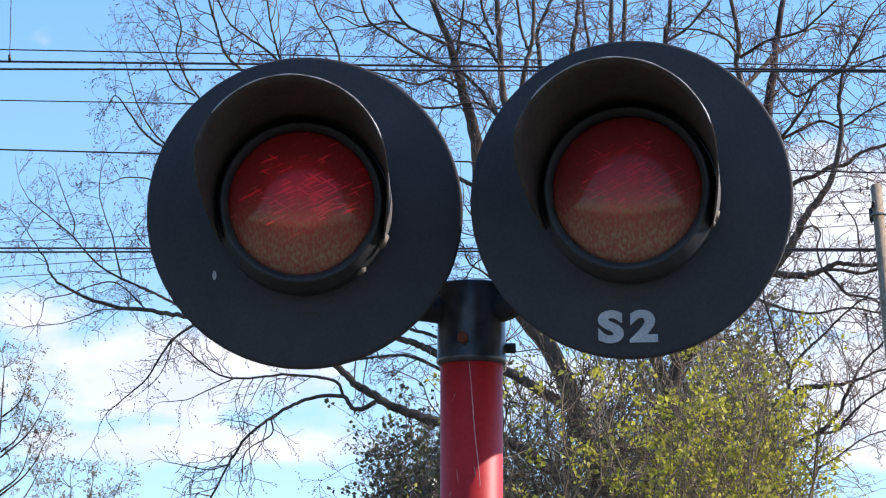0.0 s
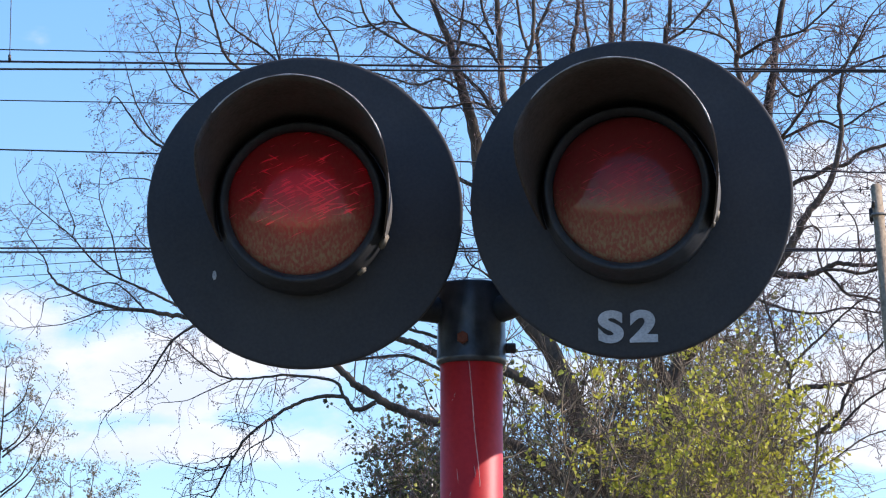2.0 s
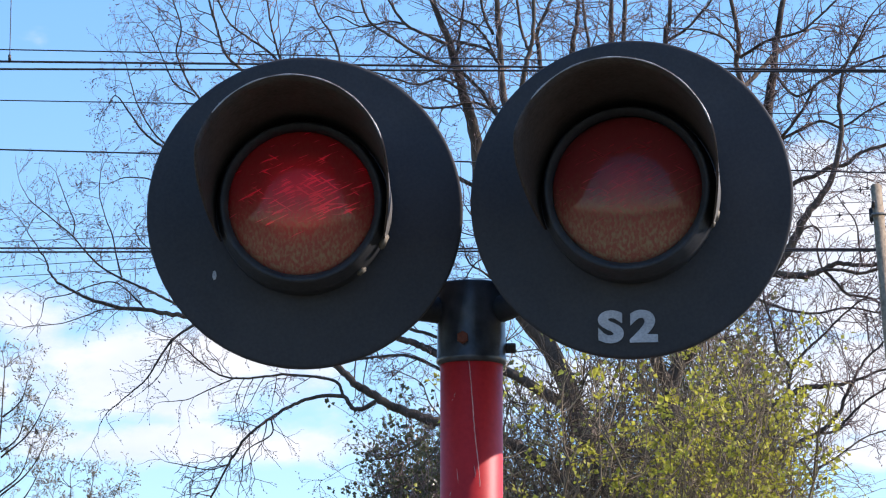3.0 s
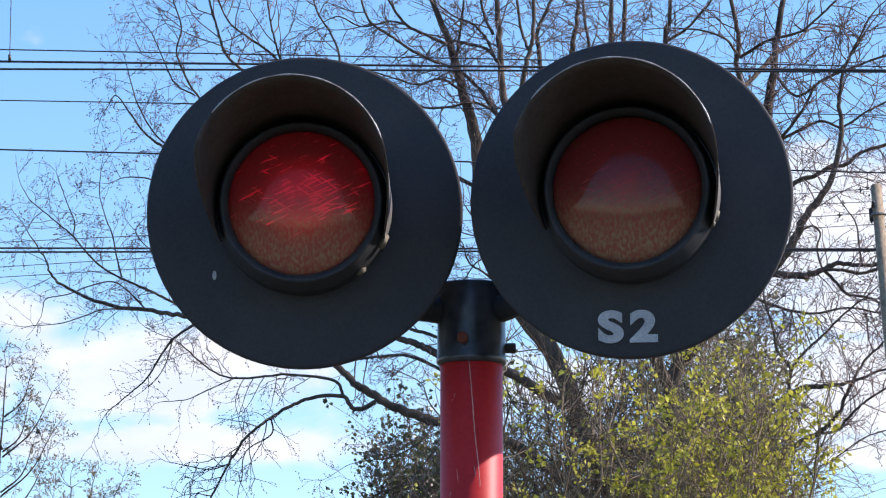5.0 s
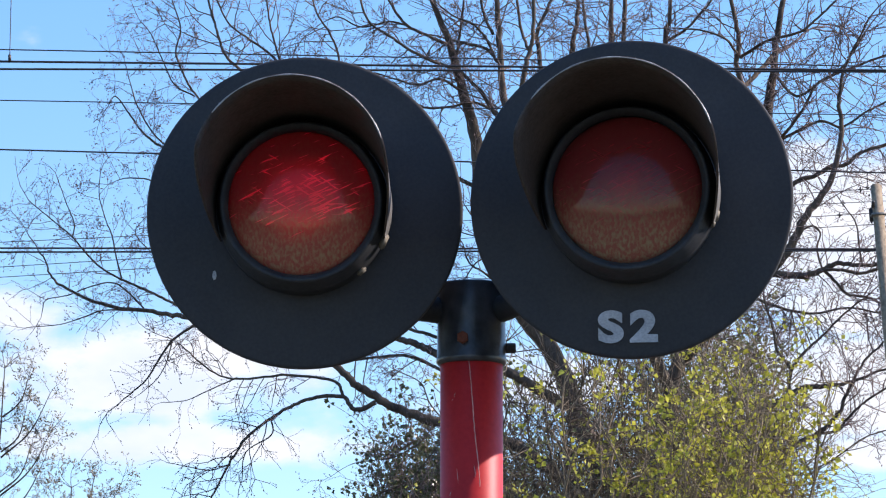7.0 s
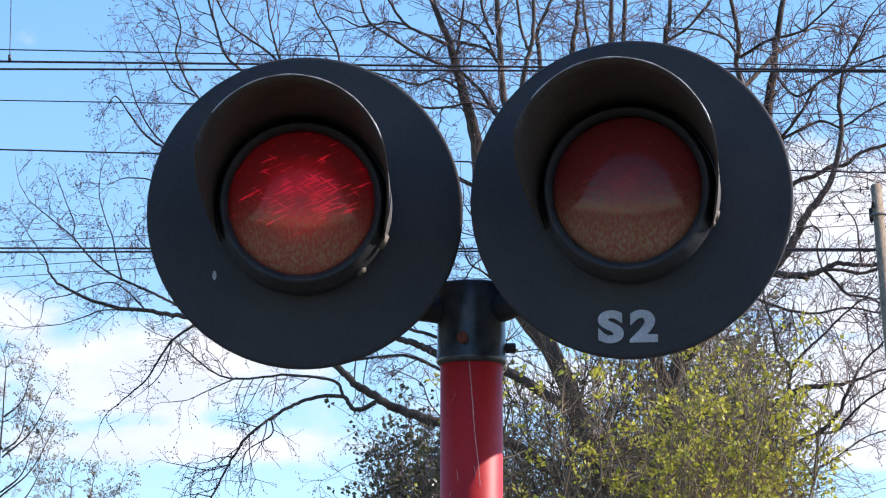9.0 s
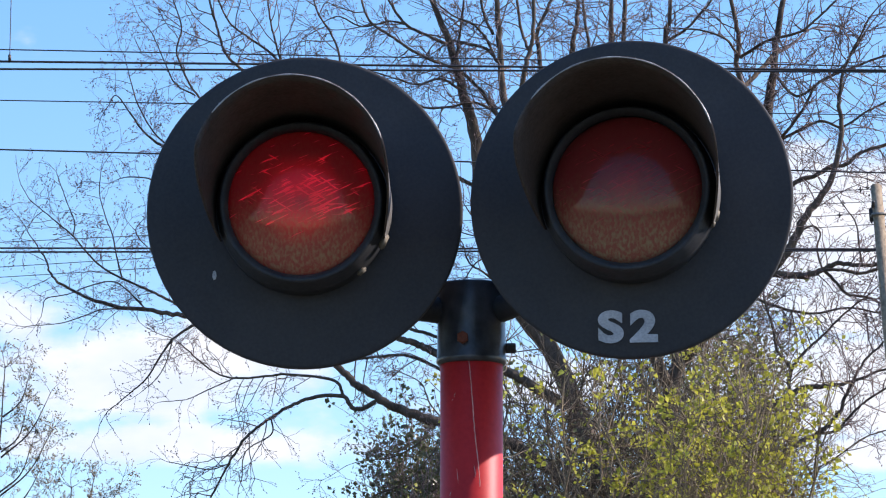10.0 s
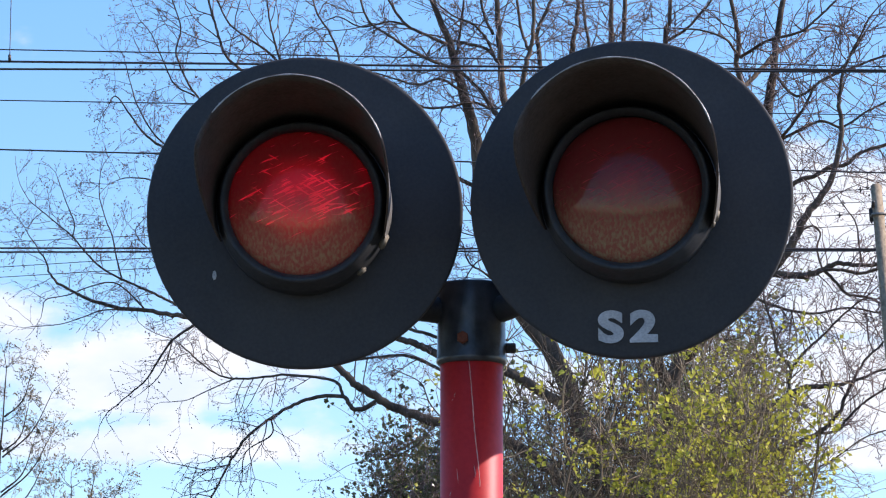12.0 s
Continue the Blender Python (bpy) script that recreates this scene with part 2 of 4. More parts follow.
def lathe(profile, steps=72):
    """Profile of (radius, depth) turned about the y axis; a closed profile gives a solid."""
    verts, faces, k = [], [], len(profile)
    for i in range(steps):
        c, s = math.cos(2 * math.pi * i / steps), math.sin(2 * math.pi * i / steps)
        verts += [(r * s, y, r * c) for r, y in profile]
    for i in range(steps):
        j = (i + 1) % steps
        for q in range(k - 1):
            faces.append((i * k + q, j * k + q, j * k + q + 1, i * k + q + 1))
    return verts, faces


def drum(r, z0, z1, edge=0.002, steps=48):
    """An upright round bar with softened edges."""
    prof = [(0.0005, z0), (r - edge, z0), (r, z0 + edge), (r, z1 - edge), (r - edge, z1), (0.0005, z1)]
    verts, faces, k = [], [], len(prof)
    for i in range(steps):
        c, s = math.cos(2 * math.pi * i / steps), math.sin(2 * math.pi * i / steps)
        verts += [(q * c, q * s, z) for q, z in prof]
    for i in range(steps):
        j = (i + 1) % steps
        for q in range(k - 1):
            faces.append((i * k + q, j * k + q, j * k + q + 1, i * k + q + 1))
    return verts, faces


def block(sx, sy, sz, edge=0.002):
    bm = bmesh.new()
    bmesh.ops.create_cube(bm, size=1)
    bmesh.ops.scale(bm, vec=(sx, sy, sz), verts=bm.verts)
    bmesh.ops.bevel(bm, geom=bm.edges[:], offset=edge, segments=2, affect="EDGES")
    return bm


def tube(acc, pts, radii, n=4):
    """Adds a tapered tube along pts to acc = (verts, faces)."""
    pts = np.asarray(pts, float)
    tang = np.gradient(pts, axis=0)
    tang /= np.linalg.norm(tang, axis=1)[:, None] + 1e-9
    ref = np.array((0.31, 0.9, 0.23))
    u = np.cross(tang, ref)
    u /= np.linalg.norm(u, axis=1)[:, None] + 1e-9
    v = np.cross(tang, u)
    ang = np.arange(n) * 2 * np.pi / n
    r = np.asarray(radii, float)[:, None, None]
    ring = pts[:, None] + r * (np.cos(ang)[None, :, None] * u[:, None] + np.sin(ang)[None, :, None] * v[:, None])
    base = len(acc[0])
    acc[0].extend(ring.reshape(-1, 3).tolist())
    for i in range(len(pts) - 1):
        a0 = base + i * n
        for q in range(n):
            w = (q + 1) % n
            acc[1].append((a0 + q, a0 + w, a0 + n + w, a0 + n + q))


def smooth_path(pts, k=6, wobble=0.0, rng=None):
    """A soft curve through a few points, with a little crookedness."""
    p = np.asarray(pts, float)
    p = np.vstack((2 * p[0] - p[1], p, 2 * p[-1] - p[-2]))
    out = []
    for i in range(1, len(p) - 2):
        for q in range(k):
            t = q / k
            out.append(0.5 * (2 * p[i] + (p[i + 1] - p[i - 1]) * t + (2 * p[i - 1] - 5 * p[i] + 4 * p[i + 1] - p[i + 2]) * t * t
                              + (3 * p[i] - p[i - 1] - 3 * p[i + 1] + p[i + 2]) * t ** 3))
    out.append(p[-2])
    out = np.array(out)
    if wobble and rng is not None:
        out[1:-1] += rng.normal(0, wobble, (len(out) - 2, 3))
    return out


# ---- ground, clouds ----
ground = new("ground", mesh_of("ground", [(-3000, -3000, 0), (3000, -3000, 0), (3000, 3000, 0), (-3000, 3000, 0)], [(0, 1, 2, 3)], GRASS))
tagged(ground, "flat ground with dry spring grass", "ground", kind="structure")

CLOUDS = [(-248, -40, 52, 20, 0.85), (-172, -76, 95, 36, 1.1), (-120, -62, 60, 30, 1.0), (-150, -113, 125, 17, 1.0), (-262, -85, 35, 20, 0.7),
          (-242, 124, 28, 14, 0.42), (225, 12, 90, 50, 1.3), (255, -28, 70, 40, 1.15), (225, -80, 85, 40, 1.25), (60, -80, 90, 26, 0.8), (255, -118, 60, 14, 0.95)]
CLOUD_MID = (0.0, 2500.0, 442.4)
cloud_bank = new("cloud_bank", mesh_of("cloud_bank", [(-900, 0, -330), (900, 0, -330), (900, 0, 360), (-900, 0, 360)], [(0, 1, 2, 3)], cloud_material()))
cloud_bank.location = CLOUD_MID
tagged(cloud_bank, "bright white fair-weather clouds drifting in blue sky", "cloud", kind="structure")


# ---- the crossing signal ----
def visor_shape(r0, r1, length, spread=112, thick=0.0028):
    """A hood: a flared sleeve open below, its front edge cut back towards the ends."""
    verts, faces, n, k = [], [], 72, 8
    edge = []
    for side in (0, 1):
        for i in range(n + 1):
            a = radians(-spread + 2 * spread * i / n)
            far = abs(math.degrees(a))
            reach = length * (1 - 0.86 * max(0.0, (far - 72) / (spread - 72)) ** 1.5)
            for q in range(k + 1):
                t = q / k * reach / length
                r = r0 + (r1 - r0) * t + side * thick
                verts.append((r * math.sin(a), -length * t, r * math.cos(a)))
            if side == 0:
                r = r0 + (r1 - r0) * reach / length + thick / 2
                edge.append((r * math.sin(a), -reach, r * math.cos(a)))
    s = (n + 1) * (k + 1)
    for i in range(n):
        for q in range(k):
            a0, b0 = i * (k + 1) + q, (i + 1) * (k + 1) + q
            faces.append((a0, b0, b0 + 1, a0 + 1))
            faces.append((s + a0, s + a0 + 1, s + b0 + 1, s + b0))
        a0, b0 = i * (k + 1) + k, (i + 1) * (k + 1) + k
        faces.append((a0, b0, s + b0, s + a0))
    for i in (0, n):
        for q in range(k):
            a0 = i * (k + 1) + q
            faces.append((a0, a0 + 1, s + a0 + 1, s + a0))
    return (verts, faces), edge


def dome_y(r):
    """Depth of the lens's bulging face at a radius."""
    return -0.062 - 0.031 * (1 - (math.asin(min(1.0, r / 0.1053)) / (math.pi / 2)) ** 2)


def lamp_head(signal, m, tilt, seed, visor_length, mouth, droop, swing, clips):
    """One round lamp: plate, barrel behind it, bezel, lens, hood, reflector and sliding lamp."""
    R = 0.2255
    prof = [(0.112, -0.0175), (0.13, -0.0165), (0.16, -0.0135), (0.19, -0.0105), (0.212, -0.008), (0.221, -0.0073), (R - 0.0012, -0.0066), (R, -0.005), (R, 0.003), (R - 0.002, 0.005),
            (0.216, -0.002), (0.19, -0.0055), (0.112, -0.0125), (0.112, -0.0175)]
    plate = part("backplate", lathe(prof, 128), BLACK, signal, "round matt black backing plate", m=m)
    part("barrel", lathe([(0.11, -0.02), (0.137, -0.008), (0.139, 0.285), (0.13, 0.31), (0.08, 0.324), (0.0005, 0.326)], 64), BLACK, plate)
    part("bezel", lathe([(0.1225, -0.012), (0.1225, -0.046), (0.1215, -0.054), (0.1175, -0.06), (0.1155, -0.082), (0.1135, -0.0865), (0.1105, -0.0865), (0.1035, -0.079), (0.1035, -0.066), (0.1045, -0.06), (0.1045, -0.012), (0.1225, -0.012)], 96),
         BEZEL, plate, "matt black lens ring")
    dome = [(0.1052 * math.sin(q * 0.1308), dome_y(0.1052 * math.sin(q * 0.1308))) for q in range(13)]
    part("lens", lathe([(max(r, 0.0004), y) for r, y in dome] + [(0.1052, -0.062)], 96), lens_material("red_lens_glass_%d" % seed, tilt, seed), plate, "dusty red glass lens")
    shape, edge = visor_shape(0.1238, mouth, visor_length)
    hood = part("visor", shape, [SOOT, STEEL], plate, "black sheet-metal hood, dusty inside, outside coloured grey as sunlit sheen", m=pose(0, -0.034, 0, droop, 0, swing))
    # Outer faces take grey steel to colour in the sun's sheen on black paint.
    outer = len(shape[0]) // 2
    for f in hood.data.polygons:
        f.material_index = 1 if min(f.vertices) >= outer else 0
    acc = ([], [])
    rim = edge[19:60]
    tube(acc, rim, [0.0004] + [0.0009 + 0.0004 * math.sin(0.9 * i) for i in range(len(rim) - 2)] + [0.0004], 6)
    part("visor_edge", acc, WORN, plate, "worn bare edge of the hood", m=pose(0, -0.034, 0, droop, 0, swing))
    bowl = [(0.0022, 0.05)] + [(0.0022 + 0.1012 * q / 10, 0.05 - 0.078 * (q / 10) ** 1.7) for q in range(1, 11)]
    part("reflector", lathe(bowl, 72), REFLECTOR, plate, "tarnished reflector bowl", m=pose(0, -0.026, 0))
    part("lamp_socket", lathe([(0.0022, 0.05), (0.0016, 0.0432), (0.0009, 0.043), (0.0009, 0.118), (0.00001, 0.119)], 24), BLACK, plate, m=pose(0, -0.026, 0))
    verts, faces = lathe([(0.00001, 0.0), (0.0005, 0.0), (0.0007, 0.0003), (0.0007, 0.008), (0.0005, 0.0081), (0.0005, 0.0162), (0.00001, 0.0162)], 20)
    lamp = part("lamp", (verts, faces), [BLACK, GLOW], plate, "glowing lamp pin under a dark cap")
    for i, f in enumerate(lamp.data.polygons):
        f.material_index = 1 if i % 6 == 4 else 0
    for ang, size in clips:
        a2 = radians(ang)
        part("clip", block(0.009 * size, 0.01, 0.022 * size, 0.002), CLIP, plate, "small steel lens clip", True,
             pose(0.126 * math.sin(a2), -0.05, 0.126 * math.cos(a2), 0, ang + 90 if ang < 0 else ang - 90, 0))
    return plate, lamp


def lettering(text, size, plate, m):
    """Bold stencilled characters, slightly proud of the plate."""
    cu = bpy.data.curves.new("stencil", "FONT")
    cu.body, cu.size, cu.extrude, cu.offset, cu.align_x, cu.align_y = text, size, 0.0006, 0.0029, "CENTER", "CENTER"
    cu.space_character = 1.3
    ob = new("stencil", cu)
    me = bpy.data.meshes.new_from_object(ob.evaluated_get(bpy.context.evaluated_depsgraph_get()))
    bpy.data.objects.remove(ob)
    me.name = "lettering"
    me.materials.clear()
    me.materials.append(WHITE)
    out = new("lettering", me)
    out.parent, out.matrix_basis = plate, m
    return tagged(out, "white stencilled letter and digit")


POST = (0.041, 6.16, 2.522)
signal = thing("crossing_signal", (POST[0], POST[1], 0), "black twin-lamp level crossing signal on a red steel post", "traffic signal")


def on_signal(x, y, z, *turn):
    return pose(x - POST[0], y - POST[1], z, *turn)


post = part("post", drum(0.045, 0, POST[2] + 0.03), RED, signal, "red painted steel tube, scratched")
COLLAR_TOP = (0.04, 6.11, 2.631)
part("collar", lathe([(0.0005, 0), (0.0465, 0), (0.048, 0.003), (0.049, 0.05), (0.0495, 0.105), (0.0508, 0.109), (0.0508, 0.115), (0.0478, 0.118), (0.0452, 0.118)], 64), COLLAR, signal,
     "glossy black cast collar", m=pose(0, 0, COLLAR_TOP[2] + 0.003, -90))
part("bolt", lathe([(0.0004, -0.008), (0.0075, -0.008), (0.009, -0.006), (0.009, 0.004)], 6), RUST, signal, "rusty bolt head", False, on_signal(POST[0] - 0.013, POST[1] - 0.049, COLLAR_TOP[2] - 0.082))
part("bolt", lathe([(0.0004, -0.012), (0.0065, -0.012), (0.0075, -0.01), (0.0075, 0.01)], 6), BLACK, signal, "black clamp bolt", False, on_signal(POST[0] + 0.052, POST[1], COLLAR_TOP[2] - 0.09, 0, 0, 90))

LEFT = (-0.197, 6.06, 2.721)
RIGHT = (0.263, 5.93, 2.716)
plate_a, lamp_a = lamp_head(signal, on_signal(*LEFT, 0, 0, -2), 24, 3, 0.256, 0.1315, -1.4, -0.6, ((114, 1.0), (138, 0.7)))
plate_b, lamp_b = lamp_head(signal, on_signal(*RIGHT, 0, 0, -7), 28, 11, 0.256, 0.1362, -0.4, -0.3, ((106, 0.8), (112, 0.5)))
lettering("S2", 0.057, plate_b, pose(-0.0055, -0.0136, -0.184, 95.7) @ Matrix.Diagonal((1.28, 1, 1, 1)))
part("paint_chip", lathe([(0.0004, -0.0012), (0.003, -0.001), (0.0032, 0.001)], 7), WORN, plate_a, "chip of bare metal", False, pose(-0.127, -0.0142, -0.092) @ Matrix.Diagonal((1, 1, 2.2, 1)))
for head, side in ((LEFT, -1), (RIGHT, 1)):
    acc = ([], [])
    start = np.array((POST[0] + side * 0.03, POST[1], COLLAR_TOP[2] - 0.036))
    end = np.array((head[0] - side * 0.09, head[1] + 0.06, COLLAR_TOP[2] - 0.034))
    tube(acc, [start - np.array((POST[0], POST[1], 0)) + (end - start) * t for t in (0, 0.3, 0.65, 1)], [0.021, 0.018, 0.018, 0.024], 16)
    part("arm", acc, BEZEL, signal, "black bracket arm")
acc = ([], [])
rng = np.random.default_rng(4)
drip = []
for i in range(30):
    t = i / 29
    ang2 = -0.1 + 0.36 * t + 0.012 * math.sin(9 * t) + rng.normal(0, 0.004)
    drip.append((0.0451 * math.sin(ang2), -0.0451 * math.cos(ang2), POST[2] - 0.002 - 0.185 * t))
tube(acc, drip, [0.0005 + 0.0003 * math.sin(0.1 * i) + 0.00012 * math.sin(2.1 * i) for i in range(30)], 5)
part("scratch", acc, SCRATCHED, post, "long pale scratch in the paint")
for px, pz, tall in ((-0.024, -0.05, 0.008), (-0.027, -0.058, 0.005), (-0.02, -0.16, 0.03), (0.004, -0.155, 0.02), (-0.03, -0.19, 0.012)):
    acc = ([], [])
    tube(acc, [(px + 0.0012 * math.sin(4 * q + pz * 90), -math.sqrt(0.0451 ** 2 - px ** 2) + 0.0001, POST[2] + pz - tall * q) for q in (0, 0.33, 0.66, 1)], [0.0001, 0.0005, 0.0004, 0.0001], 4)
    part("scuff", acc, SCRATCHED, post)


# ---- overhead wires ----
def wire(name, p, q, r, label, sag=0.0, reach=9.0):
    p, q = np.array(p), np.array(q)
    mid, along = (p + q) / 2, (q - p)
    pts = [mid + along * s + np.array((0, 0, sag * s * s)) for s in np.linspace(-reach, reach, 33)]
    acc = ([], [])
    tube(acc, [v - mid for v in pts], [r] * len(pts), 6)
    ob = new(name, mesh_of(name, acc[0], acc[1], WIRE))
    ob.location = mid
    return tagged(ob, label, "cable", "overhead wires")


wire("contact_wire", (-1.887, 18, 5.585), (1.897, 18.1, 5.568), 0.0048, "dark overhead railway contact wire")
wire("contact_wire", (-1.892, 18.05, 5.563), (1.902, 18.15, 5.573), 0.0045, "dark overhead railway contact wire")
wire("carrier_wire", (-1.951, 18.6, 5.772), (1.97, 18.8, 5.739), 0.0028, "thin dark overhead carrier wire")
wire("feeder_wire", (-2.093, 20, 5.84), (2.113, 20.2, 5.81), 0.0026, "thin dark overhead feeder wire")
wire("feeder_wire", (-2.089, 20, 5.603), (2.108, 20.2, 5.53), 0.0038, "dark overhead feeder wire")
wire("contact_wire", (-2.497, 24, 5.837), (2.507, 24.1, 5.849), 0.0052, "dark far overhead contact wire")
wire("contact_wire", (-2.501, 24.05, 5.823), (2.512, 24.15, 5.849), 0.0052, "dark far overhead contact wire")
wire("telephone_wire", (-3.122, 30, 6.938), (3.127, 30, 7.234), 0.0025, "thin grey telephone wire")
wire("telephone_wire", (-3.118, 30, 6.761), (3.125, 30, 7.153), 0.0025, "thin grey telephone wire")
wire("telephone_wire", (-3.117, 30, 6.688), (3.124, 30, 7.072), 0.0025, "thin grey telephone wire")
low_end, high_end = np.array((-1.846, 18, 5.585)), np.array((-1.871, 18.3, 6.584))
dropper = thing("dropper", tuple(low_end), "thin dropper wire clamped to the contact wire", "cable")
acc = ([], [])
tube(acc, [(high_end - low_end) * t for t in (0, 0.5, 1)], [0.0022] * 3, 6)
part("strand", acc, WIRE, dropper)
part("clamp", block(0.012, 0.02, 0.035, 0.003), WIRE, dropper, "dark wire clamp", m=pose(0, 0, 0.014))


def utility_pole(foot, top):
    foot, top = np.array(foot), np.array(top)
    pole = thing("utility_pole", tuple(foot), "weathered concrete utility pole with small holes", "utility pole")
    lean = Matrix.Translation((0, 0, 0)) @ Vector(tuple(top - foot)).to_track_quat("Z", "Y").to_matrix().to_4x4()
    tall = float(np.linalg.norm(top - foot))
    bm = bmesh.new()
    bmesh.ops.create_cube(bm, size=1)
    for v in bm.verts:
        wide = 0.047 if v.co.z > 0 else 0.09
        v.co = Vector((v.co.x * wide, v.co.y * wide * 1.2, (v.co.z + 0.5) * tall))
    bmesh.ops.bevel(bm, geom=bm.edges[:], offset=0.008, segments=2, affect="EDGES")
    shaft = part("shaft", bm, CONCRETE, pole, m=lean)
    for i in range(14):
        part("hole", lathe([(0.0005, -0.004), (0.006, -0.004), (0.008, 0.002)], 8), WIRE, shaft, m=pose(0.004, -0.04 - 0.0002 * i, tall - 0.06 - 0.075 * i))
    part("band", block(0.072, 0.082, 0.016, 0.003), STEEL, shaft, "steel band", m=pose(0, 0, tall - 0.17))
    part("bracket", block(0.03, 0.05, 0.075, 0.004), WIRE, shaft, "dark bracket", m=pose(-0.045, -0.02, tall - 0.16))
    part("hook", block(0.05, 0.018, 0.018, 0.004), WIRE, shaft, "dark bracket", m=pose(0.05, -0.03, tall - 0.12, 0, -30))
    return pole


utility_pole((2.78, 23.0, 0.0), (2.344, 23, 6.013))
wire("telephone_wire", (1.2, 23, 5.909), (2.35, 23, 5.988), 0.002, "thin grey telephone wire", 0, 0.5)
wire("jumper_wire", (2.019, 20.2, 5.533), (2.018, 20.2, 5.459), 0.002, "thin hanging jumper wire", 0, 0.5)
for spot in ((2.261, 23, 5.982), (2.823, 30, 7.22), (2.798, 30, 7.133), (2.018, 20.2, 5.459)):
    size = spot[1] / 24
    ins = thing("wire_clamp", spot, "small dark star-shaped wire clamp", "wire clamp", "wire clamps")
    part("arm_across", block(0.032 * size, 0.008, 0.009 * size, 0.003), WIRE, ins)
    part("arm_upright", block(0.008 * size, 0.009, 0.034 * size, 0.003), WIRE, ins)


# ---- trees ----
def grow(acc, buds, p, d, length, r, level, rng, up, spread=0.9):
    """A crooked twig that forks, with buds along it."""
    n = 5 if level else 4
    pts, dirs = [p], []
    step = length / n
    for i in range(n):
        d = d + rng.normal(0, 0.17, 3) + np.array((0, 0, up))
        d = d / np.linalg.norm(d)
        dirs.append(d)
        p = p + d * step
        pts.append(p)
    tube(acc, pts, np.linspace(r, r * 0.45, n + 1), 3)
    if level == 0:
        for i in (2, 3, 4):
            buds.append((pts[i], dirs[i - 1]))
        return
    for q in range(rng.integers(3, 6) if level > 1 else rng.integers(2, 5)):
        i = int(rng.integers(1, n + 1))
        side = rng.normal(0, 1, 3) * np.array((1, 0.7, 1))
        side -= side.dot(dirs[i - 1]) * dirs[i - 1]
        side /= np.linalg.norm(side) + 1e-9
        grow(acc, buds, pts[i], dirs[i - 1] * 0.75 + side * spread, length * rng.uniform(0.35, 0.62), r * 0.58, level - 1, rng, up, spread)


def bud_mesh(buds, rng, size):
    verts, faces = [], []
    for p, d in buds:
        p = p + rng.normal(0, 0.004, 3)
        s = size * rng.uniform(0.6, 1.5)
        d = d + rng.normal(0, 0.35, 3)
        d = d / np.linalg.norm(d)
        a0 = np.cross(d, (0.3, 0.9, 0.1))
        a0 = a0 / np.linalg.norm(a0) * s * 0.28
        b0 = np.cross(d, a0)
        k = len(verts)
        verts += [p, p + d * s * 0.5 + a0, p + d * s * 0.5 - a0 * 0.5 + b0 * 0.87, p + d * s * 0.5 - a0 * 0.5 - b0 * 0.87, p + d * s]
        faces += [(k, k + 1, k + 2), (k, k + 2, k + 3), (k, k + 3, k + 1), (k + 4, k + 2, k + 1), (k + 4, k + 3, k + 2), (k + 4, k + 1, k + 3)]
    return verts, faces


class Tree:
    """A trunk with limbs; each limb carries its own spray of twigs and buds."""

    def __init__(self, name, foot, label, category, seed, bark=None, twig=None, slim=1.0, bud_size=0.011, bud_material=None):
        self.foot = np.array(foot, float)
        self.ob = thing(name, foot, label, category)
        self.rng = np.random.default_rng(seed)
        self.bark, self.twig, self.slim = bark or BARK, twig or TWIG, slim
        self.bud_size, self.bud_material = bud_size, bud_material or BUD
        self.light_limbs = []

    def limb(self, pts, r0, r1, every=0.1, long=0.5, level=2, up=0.03, name="limb", start=0.0, n=9):
        rng = self.rng
        pts = [np.array(p, float) - self.foot for p in pts]
        if name == "limb":
            r0, r1 = r0 * (self.slim if r0 > 0.012 else 0.9), r1 * (self.slim if r1 > 0.012 else 1.0)
        path = smooth_path(pts, 6, min(0.004, r0 * 0.12), rng)
        acc = ([], [])
        tube(acc, path, np.linspace(r0, r1, len(path)) * (1 + rng.normal(0, 0.025, len(path))), n)
        bough = part(name, acc, self.bark, self.ob)
        if pts[-1][0] + self.foot[0] < -0.45:
            self.light_limbs.append(bough)
        seg = np.linalg.norm(np.diff(path, axis=0), axis=1)
        total = seg.sum()
        run = np.concatenate(([0], np.cumsum(seg)))
        if every:
            twigs, buds = ([], []), []
            for s in np.arange(start * total + rng.uniform(0, every), total, every * 0.82):
                i = min(int(np.searchsorted(run, s)), len(path) - 1)
                d = path[i] - path[i - 1]
                d = d / (np.linalg.norm(d) + 1e-9)
                side = rng.normal(0, 1, 3) * np.array((1, 0.6, 1))
                side -= side.dot(d) * d
                side /= np.linalg.norm(side) + 1e-9
                grow(twigs, buds, path[i], d * 0.55 + side * 0.9, long * rng.uniform(0.4, 1.15), min(0.0052, r1 * 0.9), level, rng, up)
            d = path[-1] - path[-2]
            grow(twigs, buds, path[-1], d / np.linalg.norm(d), long, r1, level, rng, up)
            tagged(part("twig_spray", twigs, self.twig, bough), "fine bare twigs", kind="stuff")
            tagged(part("bud_spray", bud_mesh(buds, rng, self.bud_size), self.bud_material, bough, "opening buds", False), kind="stuff")
        return self


oak = Tree("oak_tree", (1.3, 26.0, 0.0), "bare budding oak with crooked grey-brown limbs", "tree", 21, slim=0.72)
TRUNK_TOP = (1.248, 26, 4.388)
oak.limb([(1.3, 26.0, 0.0), (1.28, 26.0, 1.8), TRUNK_TOP], 0.24, 0.17, 0, name="trunk", n=14)
